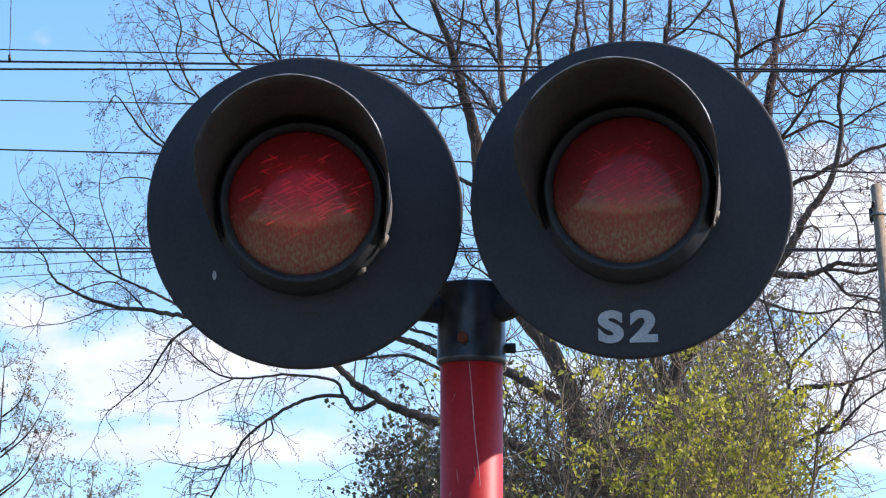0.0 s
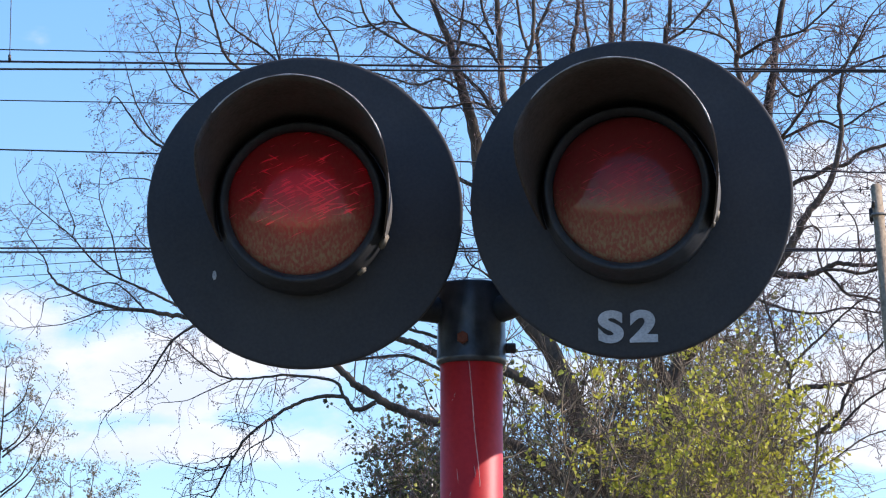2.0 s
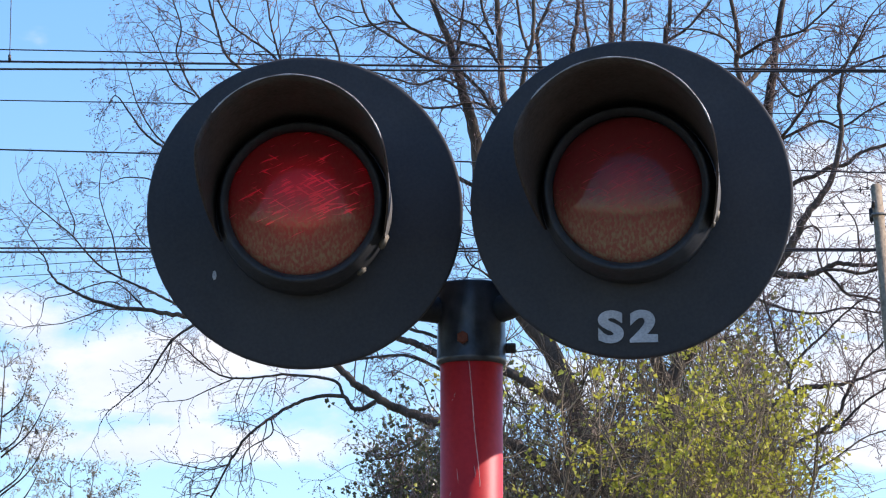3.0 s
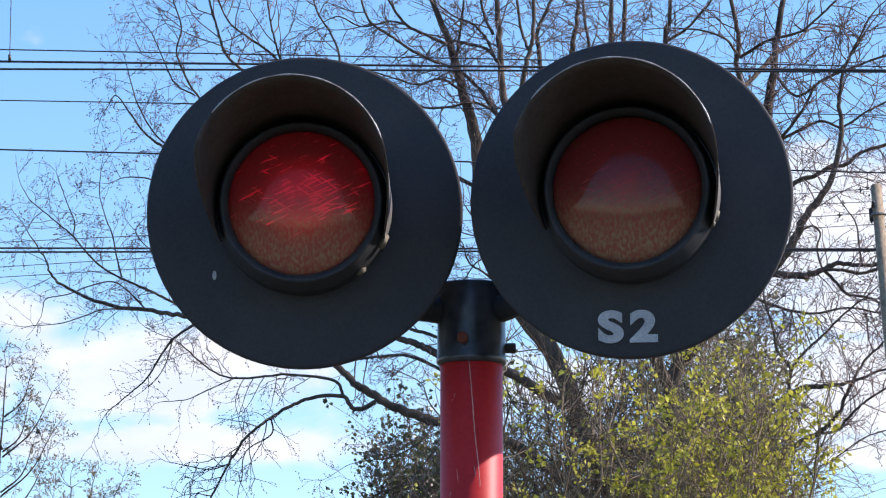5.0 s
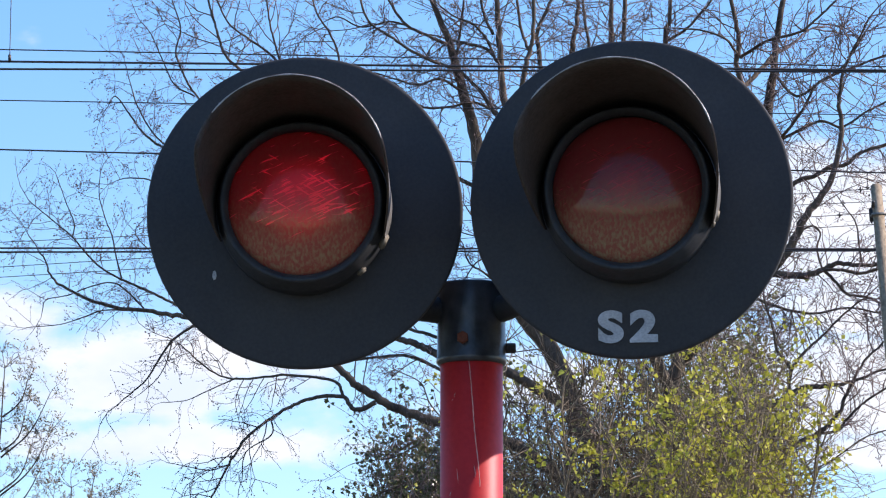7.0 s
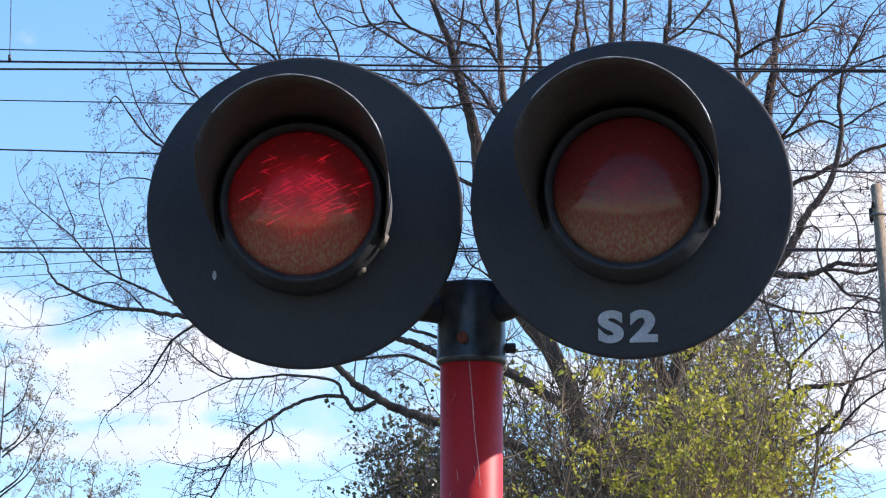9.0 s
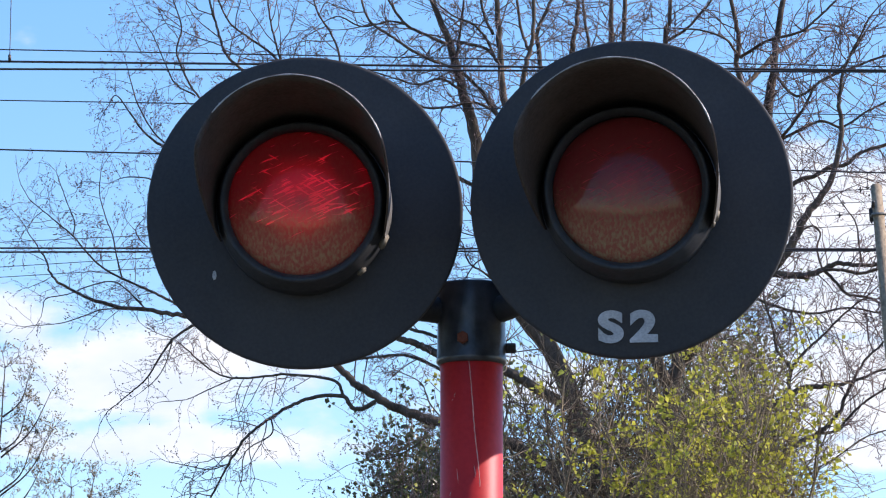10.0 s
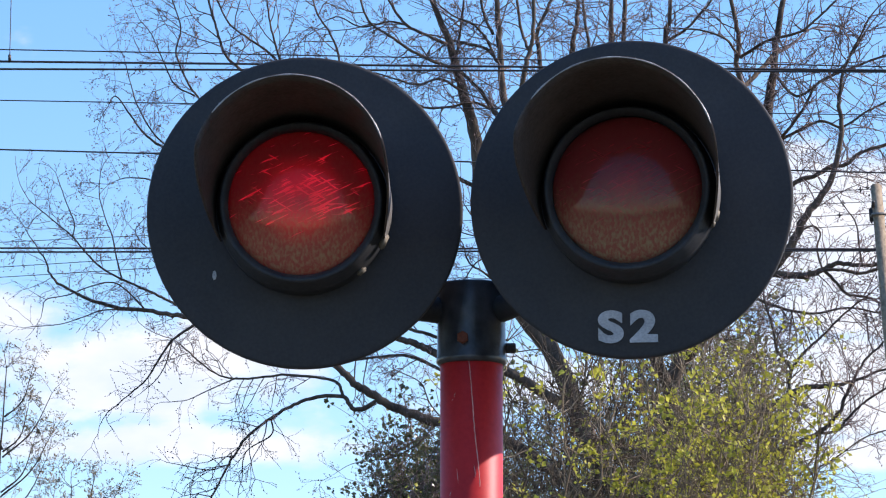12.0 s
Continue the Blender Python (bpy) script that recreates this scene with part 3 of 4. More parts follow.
# great limbs that rise behind the signal
oak.limb([TRUNK_TOP, (0.91, 26, 4.937), (0.69, 26, 5.491), (0.399, 26, 5.908), (0.235, 26, 6.328), (0.204, 26, 6.857), (0.118, 26, 7.175), (0.045, 26, 7.46), (-0.066, 26, 7.745), (-0.189, 26, 8.247)], 0.1, 0.014, 0.16, 0.5)
oak.limb([TRUNK_TOP, (1.388, 26.3, 5.045), (1.409, 26.3, 5.395), (1.534, 26.3, 5.711), (1.702, 26.4, 6.187), (1.955, 26.4, 6.83), (2.052, 26.4, 7.297), (2.076, 26.4, 7.514), (2.13, 26.4, 7.84), (2.188, 26.4, 8.386)], 0.085, 0.016, 0.16, 0.5)
oak.limb([(1.408, 26.3, 5.325), (1.156, 26, 5.769), (0.746, 26, 6.328), (0.468, 25.8, 6.781), (0.375, 25.8, 7.08), (0.352, 25.8, 7.344), (0.332, 25.8, 7.698), (0.326, 25.8, 8.196)], 0.055, 0.016, 0.16, 0.5)
oak.limb([(0.468, 25.8, 6.781), (0.486, 25.6, 7.159), (0.527, 25.6, 7.334), (0.549, 25.6, 7.51), (0.551, 25.6, 8.11)], 0.027, 0.013, 0.14, 0.45)
oak.limb([(0.641, 25.9, 6.52), (0.601, 26, 7.335), (0.578, 26, 7.531), (0.641, 26, 7.681), (0.771, 26, 7.96)], 0.025, 0.008, 0.12, 0.4)
oak.limb([(0.517, 25.6, 7.341), (0.475, 25.7, 7.498), (0.451, 25.7, 7.674), (0.418, 25.7, 7.958)], 0.014, 0.008, 0.12, 0.4)
oak.limb([(0.883, 26, 6.153), (0.796, 26.4, 7.189), (0.809, 26.4, 7.532), (0.838, 26.4, 7.731), (0.851, 26.4, 8.167)], 0.035, 0.013, 0.12, 0.45)
oak.limb([(0.933, 26.3, 7.096), (0.908, 26.3, 7.527), (0.881, 26.3, 7.708), (0.861, 26.3, 8.033)], 0.015, 0.008, 0.12, 0.4)
oak.limb([(1.156, 26, 5.769), (1.084, 26.6, 6.797), (1.057, 26.6, 7.613), (1.063, 26.6, 7.887), (1.04, 26.6, 8.327)], 0.035, 0.01, 0.13, 0.45)
oak.limb([(1.119, 26.6, 6.797), (1.135, 26.5, 7.609), (1.144, 26.5, 7.863), (1.154, 26.5, 8.229)], 0.024, 0.012, 0.13, 0.45)
oak.limb([(1.551, 26.3, 5.746), (1.443, 26.7, 6.817), (1.408, 26.7, 7.636), (1.434, 26.7, 7.801), (1.449, 26.7, 8.279)], 0.035, 0.01, 0.13, 0.45)
oak.limb([(1.422, 26.7, 7.647), (1.511, 26.5, 7.663), (1.613, 26.4, 7.749), (1.738, 26.4, 7.912)], 0.013, 0.006, 0.1, 0.4)
oak.limb([(1.955, 26.4, 6.83), (1.875, 26.2, 7.182), (1.821, 26.2, 7.361), (1.837, 26.2, 7.541), (1.811, 26.2, 7.684), (1.762, 26.2, 8.009)], 0.028, 0.012, 0.12, 0.45)
oak.limb([(1.826, 26.2, 7.451), (1.743, 26, 7.495), (1.605, 26, 7.549), (1.448, 26, 7.567)], 0.01, 0.005, 0.1, 0.35)
oak.limb([(1.862, 26.2, 7.236), (1.972, 26.3, 7.365), (2.076, 26.4, 7.496)], 0.022, 0.02, 0.14, 0.4)
oak.limb([(1.843, 26.2, 7.426), (2.004, 26, 7.488), (2.188, 25.9, 7.519), (2.328, 25.9, 7.633), (2.487, 25.9, 7.793)], 0.015, 0.006, 0.09, 0.45)
oak.limb([(2.067, 26.4, 7.369), (2.173, 26, 7.14), (2.348, 26, 7.246), (2.558, 26, 7.335), (2.803, 26, 7.424)], 0.014, 0.006, 0.09, 0.45)
# limbs that reach out to one side, over the clouds
oak.limb([(1.48, 26.3, 5.535), (1.776, 26, 5.873), (2.012, 25.8, 6.048), (2.127, 25.8, 6.205), (2.197, 25.8, 6.344), (2.302, 25.8, 6.484), (2.383, 25.8, 6.641), (2.429, 25.8, 6.886), (2.418, 25.8, 7.097), (2.47, 25.8, 7.309), (2.613, 25.8, 7.592)], 0.05, 0.006, 0.1, 0.4)
oak.limb([(1.899, 26.2, 6.294), (2.131, 26, 6.574), (2.27, 26, 6.638), (2.374, 26, 6.694), (2.479, 26, 6.715), (2.566, 26, 6.786), (2.758, 26, 6.849)], 0.022, 0.014, 0.1, 0.4)
oak.limb([(1.97, 26.4, 6.86), (2.12, 26.2, 6.92), (2.31, 26, 6.98), (2.448, 26, 6.945), (2.588, 26, 7.033), (2.798, 26, 7.14)], 0.012, 0.006, 0.08, 0.4)
oak.limb([(1.96, 26.4, 6.84), (2.1, 26.2, 6.93), (2.207, 26, 7.051), (2.296, 26, 7.211), (2.454, 26, 7.317), (2.596, 26, 7.531)], 0.012, 0.006, 0.08, 0.4)
oak.limb([(1.48, 26.3, 5.535), (1.777, 26, 5.908), (1.97, 25.8, 5.986), (2.175, 25.8, 5.983), (2.295, 25.8, 6.021), (2.388, 25.8, 6.062), (2.518, 25.8, 6.048), (2.757, 25.8, 6.055)], 0.04, 0.014, 0.1, 0.35)
oak.limb([(2.305, 25.8, 6.021), (2.405, 25.7, 6.004), (2.524, 25.7, 5.983), (2.678, 25.7, 6.031)], 0.014, 0.01, 0.1, 0.3)
oak.limb([(2.312, 25.8, 6.014), (2.379, 25.8, 5.944), (2.453, 25.8, 5.868), (2.566, 25.8, 5.854), (2.718, 25.8, 5.778)], 0.012, 0.007, 0.07, 0.35)
oak.limb([(2.295, 25.8, 6.031), (2.266, 25.8, 6.153), (2.288, 25.8, 6.24), (2.248, 25.8, 6.292), (2.172, 25.8, 6.264)], 0.007, 0.005, 0.08, 0.25)
oak.limb([(2.535, 25.8, 6.066), (2.52, 25.8, 6.187), (2.505, 25.8, 6.309), (2.448, 25.8, 6.396), (2.388, 25.8, 6.484)], 0.007, 0.003, 0.06, 0.3)
oak.limb([(1.873, 25.9, 5.874), (2.035, 25.8, 5.789), (2.24, 25.8, 5.754), (2.445, 25.8, 5.789), (2.649, 25.8, 5.754)], 0.011, 0.005, 0.06, 0.4)
oak.limb([TRUNK_TOP, (1.479, 25.8, 4.809), (1.866, 25.7, 5.12), (2.02, 25.7, 5.206), (2.156, 25.7, 5.281), (2.309, 25.7, 5.298), (2.496, 25.7, 5.336), (2.736, 25.7, 5.446)], 0.045, 0.006, 0.09, 0.4)
oak.limb([(2.071, 25.7, 5.223), (2.09, 25.7, 5.377), (2.159, 25.7, 5.487), (2.28, 25.7, 5.6), (2.418, 25.7, 5.738), (2.573, 25.7, 5.859)], 0.012, 0.005, 0.07, 0.4)
oak.limb([(2.09, 25.7, 5.405), (2.01, 25.7, 5.514), (1.985, 25.7, 5.652), (1.933, 25.7, 5.824)], 0.011, 0.007, 0.08, 0.35)
oak.limb([TRUNK_TOP, (1.662, 25.5, 4.637), (1.966, 25.5, 4.822), (2.101, 25.5, 4.917), (2.254, 25.5, 5.002), (2.356, 25.5, 5.11), (2.415, 25.5, 5.246), (2.513, 25.5, 5.416), (2.684, 25.5, 5.586)], 0.035, 0.005, 0.09, 0.4)
oak.limb([(2.22, 25.5, 4.981), (2.338, 25.5, 5.002), (2.44, 25.5, 5.11), (2.542, 25.5, 5.195), (2.712, 25.5, 5.297)], 0.011, 0.006, 0.08, 0.35)
oak.limb([(2.063, 25.5, 4.603), (2.2, 25.5, 4.755), (2.335, 25.5, 4.839), (2.505, 25.5, 4.958), (2.707, 25.5, 5.025)], 0.007, 0.004, 0.07, 0.35)
# limbs that reach out to the other side and droop
oak.limb([TRUNK_TOP, (0.772, 26, 4.731), (0.498, 25.9, 4.924), (0.258, 25.8, 5.014), (-0.014, 25.7, 5.076), (-0.166, 25.7, 5.12), (-0.285, 25.7, 5.165), (-0.42, 25.7, 5.24), (-0.539, 25.7, 5.315), (-0.641, 25.7, 5.418), (-0.897, 25.7, 5.583), (-1.238, 25.7, 5.686), (-1.561, 25.7, 5.721), (-1.755, 25.7, 5.752), (-2.021, 25.7, 5.786), (-2.226, 25.7, 5.869), (-2.357, 25.7, 5.962), (-2.399, 25.7, 6.059), (-2.512, 25.7, 6.239)], 0.055, 0.003, 0.1, 0.28, start=0.55)
oak.limb([(-1.203, 25.7, 5.679), (-1.476, 25.7, 5.738), (-1.647, 25.7, 5.814), (-1.777, 25.7, 5.879), (-1.938, 25.7, 5.948), (-2.075, 25.7, 6.031), (-2.176, 25.7, 6.135), (-2.245, 25.7, 6.218), (-2.376, 25.7, 6.326), (-2.501, 25.7, 6.43)], 0.014, 0.003, 0.055, 0.3, start=0.3)
oak.limb([(-2.238, 25.7, 6.204), (-2.226, 25.7, 6.291), (-2.275, 25.7, 6.413), (-2.332, 25.7, 6.569)], 0.005, 0.0025, 0.07, 0.2, level=1)
oak.limb([(-1.938, 25.7, 5.955), (-1.97, 25.7, 6.083), (-1.999, 25.7, 6.222), (-2.035, 25.7, 6.308), (-2.078, 25.7, 6.465), (-2.073, 25.7, 6.604)], 0.006, 0.0025, 0.06, 0.28)
oak.limb([(-1.8, 25.7, 5.769), (-1.903, 25.7, 5.876), (-1.989, 25.7, 5.928), (-2.108, 25.7, 5.91), (-2.26, 25.7, 5.852), (-2.389, 25.7, 5.824), (-2.412, 25.7, 5.755)], 0.006, 0.0025, 0.12, 0.2, level=1)
oak.limb([(-1.748, 25.7, 5.748), (-2.021, 25.7, 5.762), (-2.156, 25.7, 5.721), (-2.291, 25.7, 5.676), (-2.461, 25.7, 5.659), (-2.522, 25.7, 5.652)], 0.005, 0.002, 0.14, 0.18, level=1)
oak.limb([(-1.237, 25.7, 5.669), (-1.442, 25.7, 5.686), (-1.61, 25.7, 5.59), (-1.694, 25.7, 5.48), (-1.771, 25.7, 5.35), (-1.871, 25.7, 5.257), (-2.012, 25.7, 5.138)], 0.014, 0.003, 0.08, 0.24, up=-0.04, level=1, start=0.3)
oak.limb([(-1.627, 25.7, 5.576), (-1.66, 25.7, 5.446), (-1.716, 25.7, 5.343), (-1.81, 25.7, 5.257)], 0.005, 0.002, 0.1, 0.2, level=1, up=-0.04)
oak.limb([(-0.403, 25.7, 5.199), (-0.488, 25.7, 5.158), (-0.549, 25.7, 5.165), (-0.6, 25.7, 5.233), (-0.759, 25.7, 5.23), (-0.895, 25.7, 5.185), (-1.03, 25.7, 5.103), (-1.181, 25.7, 4.984), (-1.281, 25.7, 4.824), (-1.364, 25.7, 4.661), (-1.463, 25.7, 4.457)], 0.022, 0.005, 0.09, 0.4, up=-0.05, start=0.4)
oak.limb([(-0.6, 25.7, 5.233), (-0.634, 25.7, 5.315), (-0.76, 25.7, 5.35), (-0.963, 25.7, 5.363), (-1.167, 25.7, 5.343), (-1.303, 25.7, 5.35), (-1.422, 25.7, 5.411), (-1.576, 25.7, 5.549)], 0.014, 0.004, 0.08, 0.3, up=-0.03, start=0.2)
oak.limb([(-1.029, 25.7, 5.097), (-1.029, 25.7, 5.001), (-1.18, 25.7, 4.899), (-1.203, 25.7, 4.729)], 0.006, 0.003, 0.1, 0.28, up=-0.06, level=1)
oak.limb([(-1.235, 25.7, 5.35), (-1.404, 25.7, 5.274), (-1.539, 25.7, 5.213), (-1.691, 25.7, 5.199)], 0.005, 0.002, 0.1, 0.2, level=1, up=-0.04)
oak.limb([(-1.281, 25.7, 4.824), (-1.399, 25.7, 4.79), (-1.535, 25.7, 4.814), (-1.653, 25.7, 4.837)], 0.005, 0.002, 0.1, 0.2, level=1, up=-0.02)
oak.limb([(0.74, 26, 5.213), (0.397, 25.9, 5.407), (0.157, 25.9, 5.458), (-0.048, 25.9, 5.528), (-0.168, 25.9, 5.586), (-0.288, 25.9, 5.621), (-0.562, 25.9, 5.718), (-0.975, 25.9, 6.031), (-1.253, 25.9, 6.38)], 0.045, 0.014, 0.25, 0.4, start=0.5)
oak.limb([(-0.014, 25.9, 5.424), (-0.116, 25.9, 5.476), (-0.236, 25.9, 5.514), (-0.424, 25.9, 5.5), (-0.629, 25.9, 5.476)], 0.012, 0.008, 0.09, 0.35, up=-0.08)
oak.limb([(0.055, 25.9, 5.579), (-0.082, 25.9, 5.642), (-0.219, 25.9, 5.683), (-0.425, 25.9, 5.822), (-0.77, 25.9, 6.17)], 0.016, 0.008, 0.2, 0.4)
# high side limbs
oak.limb([(0.365, 25.8, 6.939), (0.303, 25.8, 7.009), (0.227, 25.8, 7.132), (0.097, 25.8, 7.252), (-0.048, 25.8, 7.309), (-0.186, 25.8, 7.379), (-0.325, 25.8, 7.471), (-0.456, 25.8, 7.57), (-0.512, 25.8, 7.733)], 0.018, 0.007, 0.09, 0.4)
oak.limb([(0.066, 26, 7.445), (-0.083, 25.9, 7.49), (-0.215, 25.9, 7.558), (-0.291, 25.9, 7.643), (-0.368, 25.9, 7.793)], 0.012, 0.007, 0.09, 0.4)
oak.limb([(-0.222, 25.9, 7.561), (-0.326, 25.9, 7.586), (-0.499, 25.9, 7.551), (-0.638, 25.9, 7.615), (-0.742, 25.9, 7.579)], 0.008, 0.003, 0.08, 0.35)
oak.limb([(0.348, 25.8, 7.291), (0.269, 25.8, 7.386), (0.159, 25.8, 7.422), (0.056, 26, 7.488)], 0.012, 0.009, 0.1, 0.35)
oak.limb([(0.314, 25.8, 7.344), (0.257, 25.9, 7.49), (0.177, 25.9, 7.572), (0.073, 25.9, 7.615), (-0.014, 25.9, 7.679)], 0.01, 0.005, 0.09, 0.35)
oak.limb([(0.083, 26, 7.388), (0.108, 26, 7.567), (0.125, 26, 7.709), (0.133, 26, 7.96)], 0.01, 0.006, 0.1, 0.35)
oak.limb([(0.33, 25.8, 6.992), (0.194, 25.9, 7.076), (0.021, 25.9, 7.048), (-0.135, 25.9, 7.055), (-0.291, 25.9, 7.189), (-0.429, 25.9, 7.26)], 0.013, 0.005, 0.08, 0.38)
oak.limb([(0.132, 26, 7.158), (-0.014, 25.9, 7.225), (-0.152, 25.9, 7.189), (-0.291, 25.9, 7.225), (-0.464, 25.9, 7.278)], 0.01, 0.004, 0.08, 0.38)
oak.limb([(0.304, 25.8, 7.485), (0.257, 25.9, 7.615), (0.229, 25.9, 7.757), (0.212, 25.9, 8.007)], 0.011, 0.007, 0.1, 0.35)
# fine crown beyond the first lamp
oak.limb([(0.194, 26, 6.574), (-0.291, 26, 6.821), (-0.777, 26, 7.033), (-1.091, 26, 7.211), (-1.248, 26, 7.31), (-1.342, 26, 7.406), (-1.389, 26, 7.549), (-1.436, 26, 7.709), (-1.48, 26, 7.96)], 0.018, 0.006, 0.09, 0.42, start=0.45)
oak.limb([(-0.777, 26, 7.033), (-0.987, 26, 7.317), (-1.064, 26, 7.406), (-1.197, 26, 7.502), (-1.32, 26, 7.602), (-1.408, 26, 7.781)], 0.011, 0.005, 0.08, 0.4, start=0.2)
oak.limb([(-0.987, 26, 7.317), (-1.03, 26, 7.46), (-1.065, 26, 7.602), (-1.095, 26, 7.817)], 0.008, 0.005, 0.08, 0.4)
oak.limb([(-1.091, 26, 7.211), (-1.402, 26, 7.069), (-1.524, 26, 7.158), (-1.595, 26, 7.282), (-1.642, 26, 7.424), (-1.615, 26, 7.567), (-1.669, 26, 7.745)], 0.01, 0.004, 0.07, 0.3, start=0.3)
oak.limb([(-1.253, 25.9, 6.38), (-1.497, 25.9, 6.696), (-1.705, 25.9, 6.794), (-1.827, 25.9, 6.889), (-1.921, 25.9, 7.013), (-2.002, 25.9, 7.118), (-2.053, 25.9, 7.048)], 0.012, 0.0025, 0.07, 0.22, start=0.25)
oak.limb([(-1.497, 25.9, 6.696), (-1.74, 25.9, 6.854), (-1.863, 25.9, 7.048), (-1.91, 25.9, 7.189), (-1.946, 25.9, 7.331)], 0.007, 0.0025, 0.07, 0.24, start=0.2)
oak.limb([(-1.524, 26, 7.14), (-1.646, 26, 7.211), (-1.717, 26, 7.353), (-1.796, 26, 7.531), (-1.866, 26, 7.617)], 0.006, 0.0025, 0.07, 0.25)
oak.limb([(-1.319, 25.9, 6.101), (-1.632, 25.9, 6.45), (-1.771, 25.9, 6.59), (-1.927, 25.9, 6.608), (-1.995, 25.9, 6.59)], 0.008, 0.0025, 0.08, 0.26)
oak.limb([(-0.639, 26, 7.246), (-0.64, 26, 7.388), (-0.693, 26, 7.531), (-0.78, 26, 7.674), (-0.834, 26, 7.888)], 0.009, 0.005, 0.08, 0.4)
oak.limb([(-1.627, 25.9, 6.031), (-1.794, 25.9, 6.17), (-1.871, 25.9, 6.275), (-1.796, 25.9, 6.38)], 0.005, 0.002, 0.06, 0.25)
oak.limb([(0.399, 26, 5.908), (0.25, 25.9, 6.02), (0.16, 25.9, 6.08), (0.12, 25.9, 6.2)], 0.009, 0.004, 0.05, 0.3)
oak.limb([(0.3, 26, 6.15), (0.2, 25.9, 6.08), (0.13, 25.9, 5.98), (0.08, 25.9, 5.95)], 0.006, 0.003, 0.05, 0.25)
oak.limb([(-0.05, 25.7, 5.09), (-0.12, 25.6, 4.96), (-0.28, 25.6, 4.86), (-0.46, 25.6, 4.83)], 0.006, 0.003, 0.06, 0.3, up=-0.03)
oak.limb([(0.1, 25.75, 5.05), (-0.02, 25.6, 4.93), (-0.2, 25.6, 4.72), (-0.42, 25.6, 4.62)], 0.006, 0.003, 0.06, 0.3, up=-0.02)
oak.limb([(0.02, 25.7, 5.07), (-0.08, 25.6, 5.18), (-0.13, 25.6, 5.3), (-0.26, 25.6, 5.37)], 0.006, 0.003, 0.07, 0.26)


# ---- shrubs and small trees ----
def leaf_mesh(spots, rng, size, each):
    """Clusters of small folded leaves."""
    verts, faces = [], []
    for p in spots:
        for q in range(each):
            c = p + rng.normal(0, size * 0.7, 3)
            d = rng.normal(0, 1, 3) + np.array((0, -0.3, 0.2))
            d = d / np.linalg.norm(d)
            s = size * rng.uniform(0.6, 1.35)
            w = np.cross(d, rng.normal(0, 1, 3))
            w = w / (np.linalg.norm(w) + 1e-9) * s * 0.42
            fold = np.cross(d, w) * 0.35
            k = len(verts)
            verts += [c, c + d * s * 0.45 + w + fold, c + d * s, c + d * s * 0.45 - w + fold, c + d * s * 0.5]
            faces += [(k, k + 1, k + 4), (k + 1, k + 2, k + 4), (k + 2, k + 3, k + 4), (k + 3, k, k + 4)]
    return verts, faces


def shrub(name, foot, label, seed, stems, leaf, size, each, bark, half, crown, share=1.0, leaf_label="young leaves", side=4, thick=(0.004, 0.011)):
    """Many thin crooked stems from one foot; leaves sit in clusters on the side twigs from the crown's lower rim upwards."""
    rng = np.random.default_rng(seed)
    ob = thing(name, foot, label, "shrub")
    for i in range(stems):
        acc, spots = ([], []), []
        tip = np.array((rng.uniform(-half, half), rng.uniform(-0.7, 0.7), rng.uniform(crown[0] + 0.3, crown[1])))
        tip[2] -= 0.3 * (abs(tip[0]) / half) ** 2 * (crown[1] - crown[0])
        base = np.array((rng.normal(0, 0.2), rng.normal(0, 0.16), 0))
        mid = base * 0.4 + tip * np.array((0.3, 0.42, 0.6)) + rng.normal(0, 0.1, 3)
        high = mid * 0.5 + tip * 0.5 + rng.normal(0, 0.13, 3)
        path = smooth_path([base, mid, high, tip], 7, 0.026, rng)
        r = rng.uniform(*thick)
        tube(acc, path, np.linspace(r * 1.6, r * 0.3, len(path)), 5)
        for q in range(7, len(path)):
            if path[q][2] < crown[0] - 0.7:
                continue
            along = path[q] - path[q - 1]
            along /= np.linalg.norm(along)
            for w in range(side):
                d = along * 0.8 + rng.normal(0, 0.75, 3)
                d /= np.linalg.norm(d)
                p, pts, ln = path[q], [path[q]], rng.uniform(0.1, 0.5)
                for e in range(5):
                    d = d + rng.normal(0, 0.2, 3) + np.array((0, 0, 0.06))
                    d /= np.linalg.norm(d)
                    p = p + d * ln / 5
                    pts.append(p)
                    if e > 0 and rng.random() < share:
                        spots.append(p)
                tube(acc, pts, np.linspace(min(r * 0.45, 0.004), 0.0014, 6), 3)
        stem = part("stem", acc, bark, ob)
        if spots:
            tagged(part("foliage", leaf_mesh(spots, rng, size, each), leaf, stem, leaf_label, False), kind="stuff")
    return ob


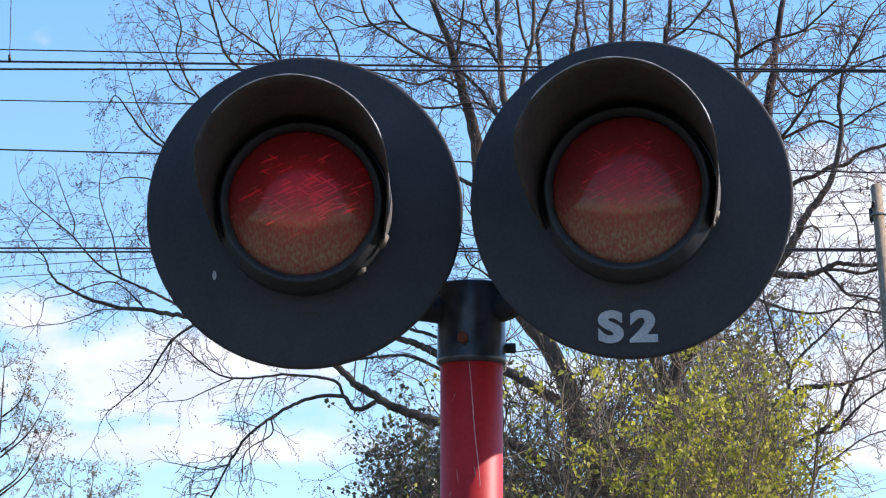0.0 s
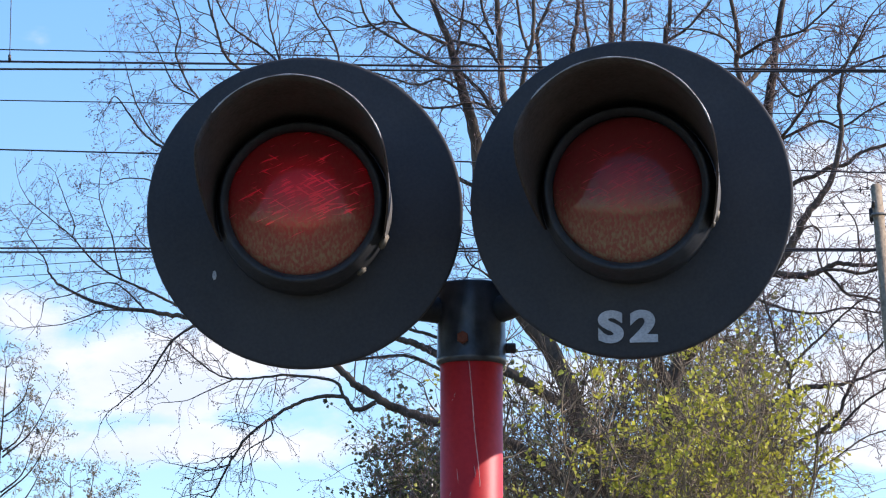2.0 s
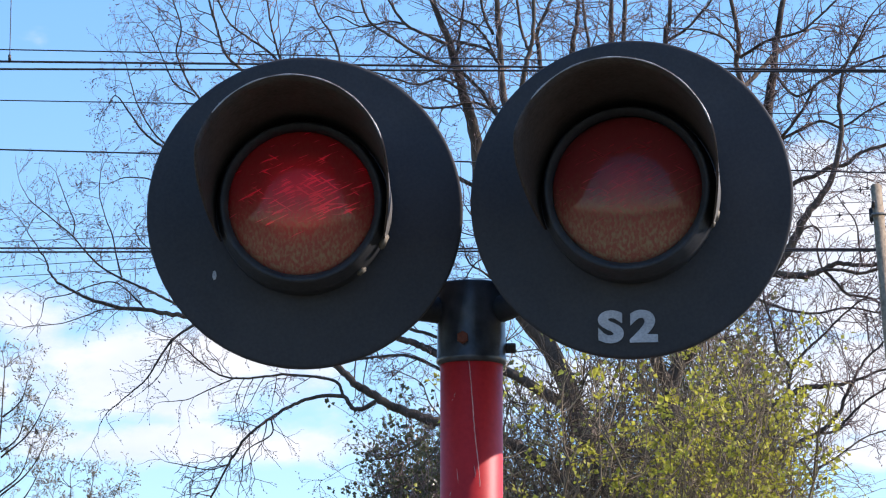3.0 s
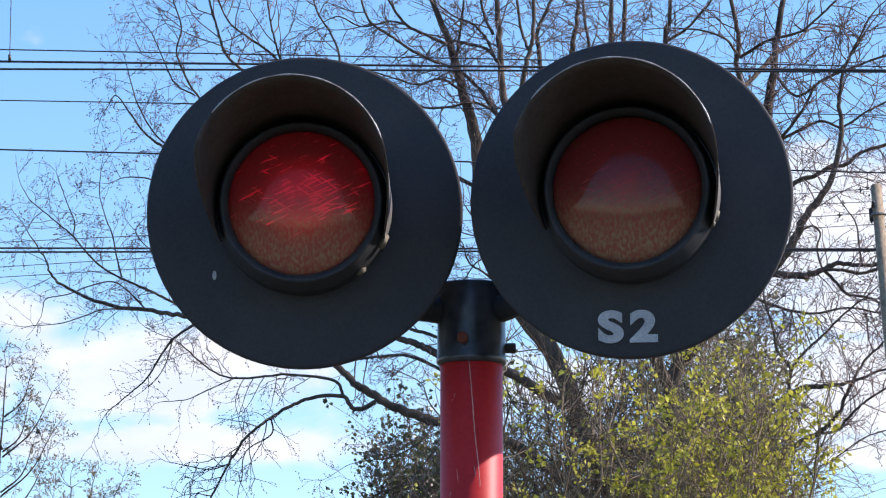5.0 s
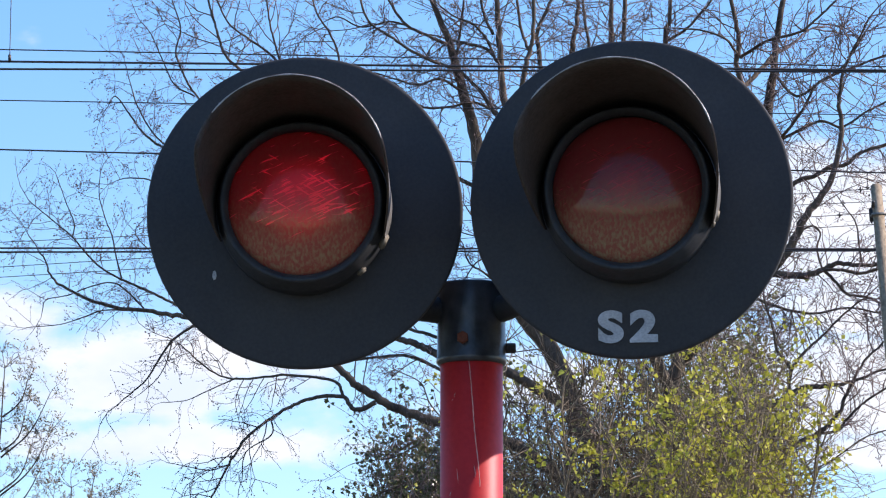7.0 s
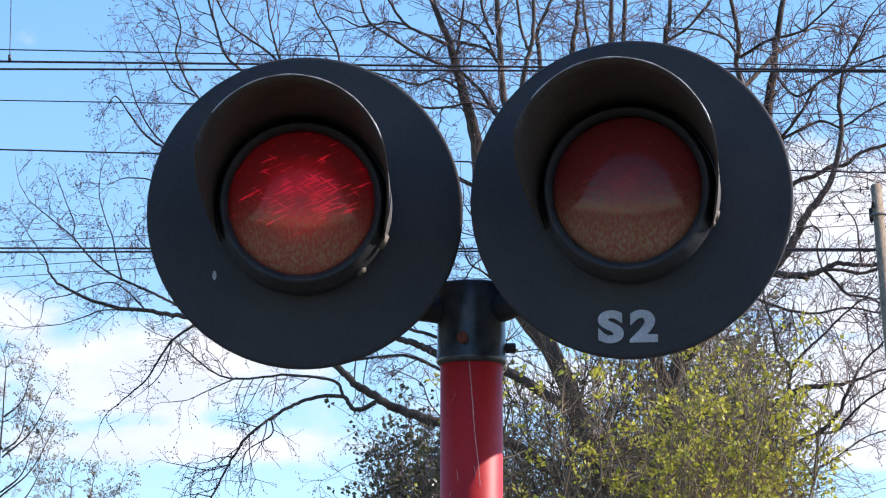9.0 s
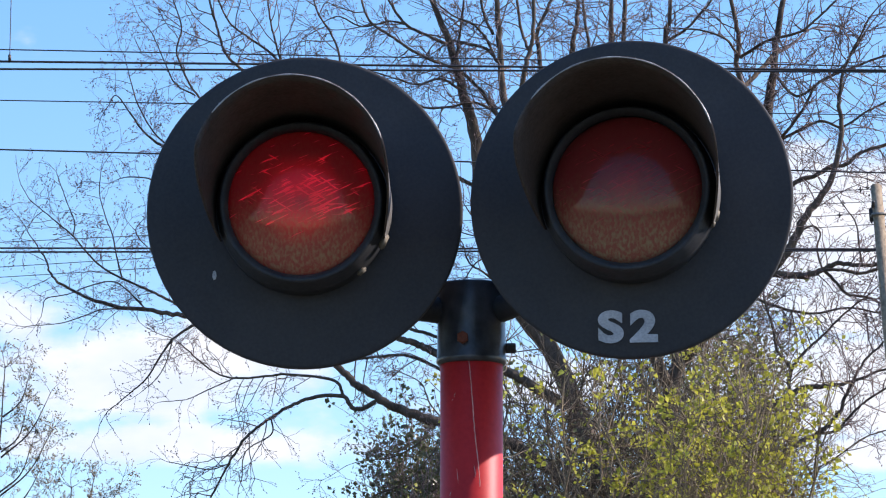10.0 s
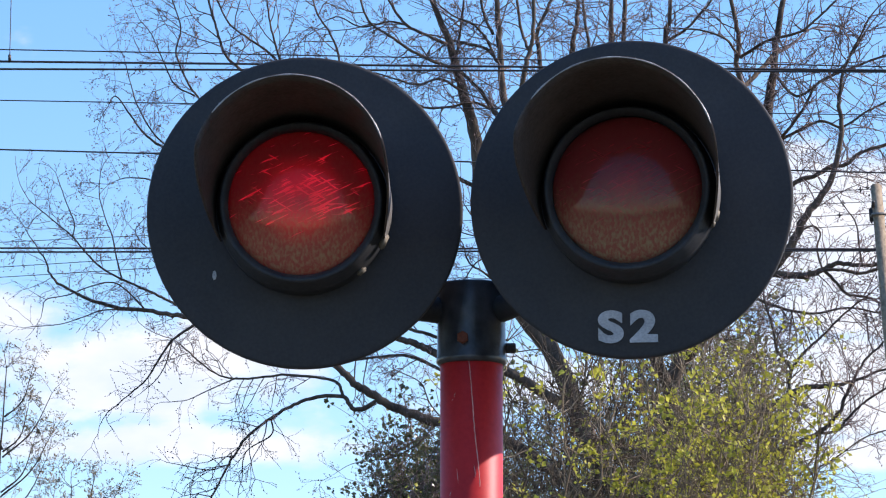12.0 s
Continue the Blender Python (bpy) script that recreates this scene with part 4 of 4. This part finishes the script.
swaying = [
    shrub("spring_shrub", (1.0, 22.0, 0.0), "tall shrub with fresh yellow-green leaves on tan stems", 5, 44, LEAF_YELLOW, 0.029, 8, SHOOT, 0.95, (3.5, 5.35), 0.125, side=4, thick=(0.004, 0.012)),
    shrub("spring_shrub", (1.58, 23.5, 0.0), "tall shrub in fresh yellow-green leaf", 8, 36, LEAF_YELLOW, 0.029, 8, SHOOT, 0.42, (3.9, 5.1), 0.17),
    shrub("bare_thicket", (1.0, 24.6, 0.0), "thicket of bare brown stems behind the spring shrub", 12, 80, LEAF_OLIVE, 0.028, 3, THICKET, 0.95, (3.7, 5.75), 0.05, side=6, thick=(0.004, 0.014)),
    shrub("olive_shrub", (1.75, 28.0, 0.0), "small tree with thin olive-green young leaves", 6, 60, LEAF_OLIVE, 0.03, 4, SHOOT, 0.5, (4.8, 6.4), 0.34),
    shrub("olive_shrub", (0.75, 29.0, 0.0), "small tree with thin olive-green young leaves", 16, 90, LEAF_OLIVE, 0.03, 3, BARK, 0.75, (4.6, 5.8), 0.2),
    shrub("ivy_bush", (-0.12, 27.0, 0.0), "dense bush with dark glossy ivy leaves", 7, 80, LEAF_IVY, 0.031, 6, TWIG, 0.36, (3.6, 5.3), 0.5),
]

for foot, seed, leader, tips in (((-2.85, 27.0, 0.0), 31, (-2.76, 27, 5.6), ((-2.6, 27, 5.58), (-2.47, 27, 5.44), (-2.46, 27, 5.2), (-2.62, 27, 5.34), (-2.5, 27, 5.02), (-2.58, 27, 5.12), (-2.95, 27, 5.4))),
                                 ((-2.5, 28.0, 0.0), 33, (-2.42, 28, 4.96), ((-2.09, 28, 5.0), (-2.27, 28, 5.03), (-2.2, 28, 4.92), (-2.54, 28, 4.9)))):
    small = Tree("budding_sapling", foot, "small bare tree with pale opening buds", "tree", seed, bud_size=0.013, bud_material=CATKIN)
    top = np.array(leader)
    knee = np.array(foot) + np.array((0.02, 0, 3.2))
    small.limb([foot, tuple(knee)], 0.03, 0.016, 0, name="trunk")
    small.limb([tuple(knee), tuple(knee * 0.45 + top * 0.55 + np.array((-0.02, 0, 0))), tuple(top)], 0.016, 0.003, 0.06, 0.16, start=0.55)
    for tip in tips:
        tip = np.array(tip)
        rise = (tip[2] - 0.15 - 0.9 * abs(tip[0] - top[0]) - knee[2]) / (top[2] - knee[2])
        fork = knee + (top - knee) * max(0.1, rise)
        small.limb([tuple(fork), tuple(fork * 0.5 + tip * 0.5 + np.array((0.03, 0, -0.04))), tuple(tip)], 0.007, 0.002, 0.055, 0.15, up=0.02, start=0.25)
    swaying.append(small.ob)


# ---- what moves ----
def level_at(phase, knots):
    """Brightness of a lamp along one beat, 0 to 1, between the knots."""
    xs, ys = [k[0] for k in knots], [k[1] for k in knots]
    return float(np.interp(phase, xs, ys))


def motions():
    beat = 1.005
    a_knots = [(0, 0.22), (0.05, 0.08), (0.1, 0), (0.42, 0), (0.445, 0.22), (0.475, 0.5), (0.5, 0.66), (0.6, 0.92), (0.7, 1), (0.86, 1), (0.9, 0.78), (0.94, 0.5), (0.97, 0.33), (1, 0.22)]
    b_knots = [(0, 0.12), (0.045, 0.42), (0.075, 0.56), (0.1, 0.66), (0.2, 0.9), (0.3, 1), (0.39, 1), (0.42, 0.8), (0.445, 0.55), (0.475, 0.32), (0.5, 0.24), (0.55, 0.1), (0.62, 0), (0.98, 0), (1, 0.12)]
    for lamp, knots in ((lamp_a, a_knots), (lamp_b, b_knots)):
        rows = []
        for i in range(181):
            t = i / 15
            rows.append((t, pose(0, 0.0098 - 0.0092 * level_at((t / beat) % 1.0, knots), 0)))
        walk(lamp, rows)
    # a light wind in the shrubs and saplings
    for i, plant in enumerate(swaying):
        fx, fy, fz = plant.location
        rows = []
        for k in range(25):
            t = k * 0.5
            push = 0.045 * math.sin(1.9 * t + 1.7 * i) + 0.03 * math.sin(4.3 * t + 2.9 * i) + 0.004 * (t - 6)
            rows.append((t, pose(fx, fy, fz, 0.4 * push, push, 0)))
        walk(plant, rows)
    # the oak's long light limbs stir a little
    pivot = Matrix.Translation((0.75 - 1.3, 0, 5.2))
    for i, bough in enumerate(oak.light_limbs):
        rows = []
        for k in range(25):
            t = k * 0.5
            rows.append((t, pivot @ pose(0, 0, 0, 0, 0.05 * math.sin(2.6 * t) + 0.035 * math.sin(5.1 * t + 1.0), 0) @ pivot.inverted()))
        walk(bough, rows)
    x, y, z = CLOUD_MID
    walk(cloud_bank, [(0.0, pose(x + 6, y, z)), (6.0, pose(x, y, z)), (12.0, pose(x - 6, y, z))])


motions()
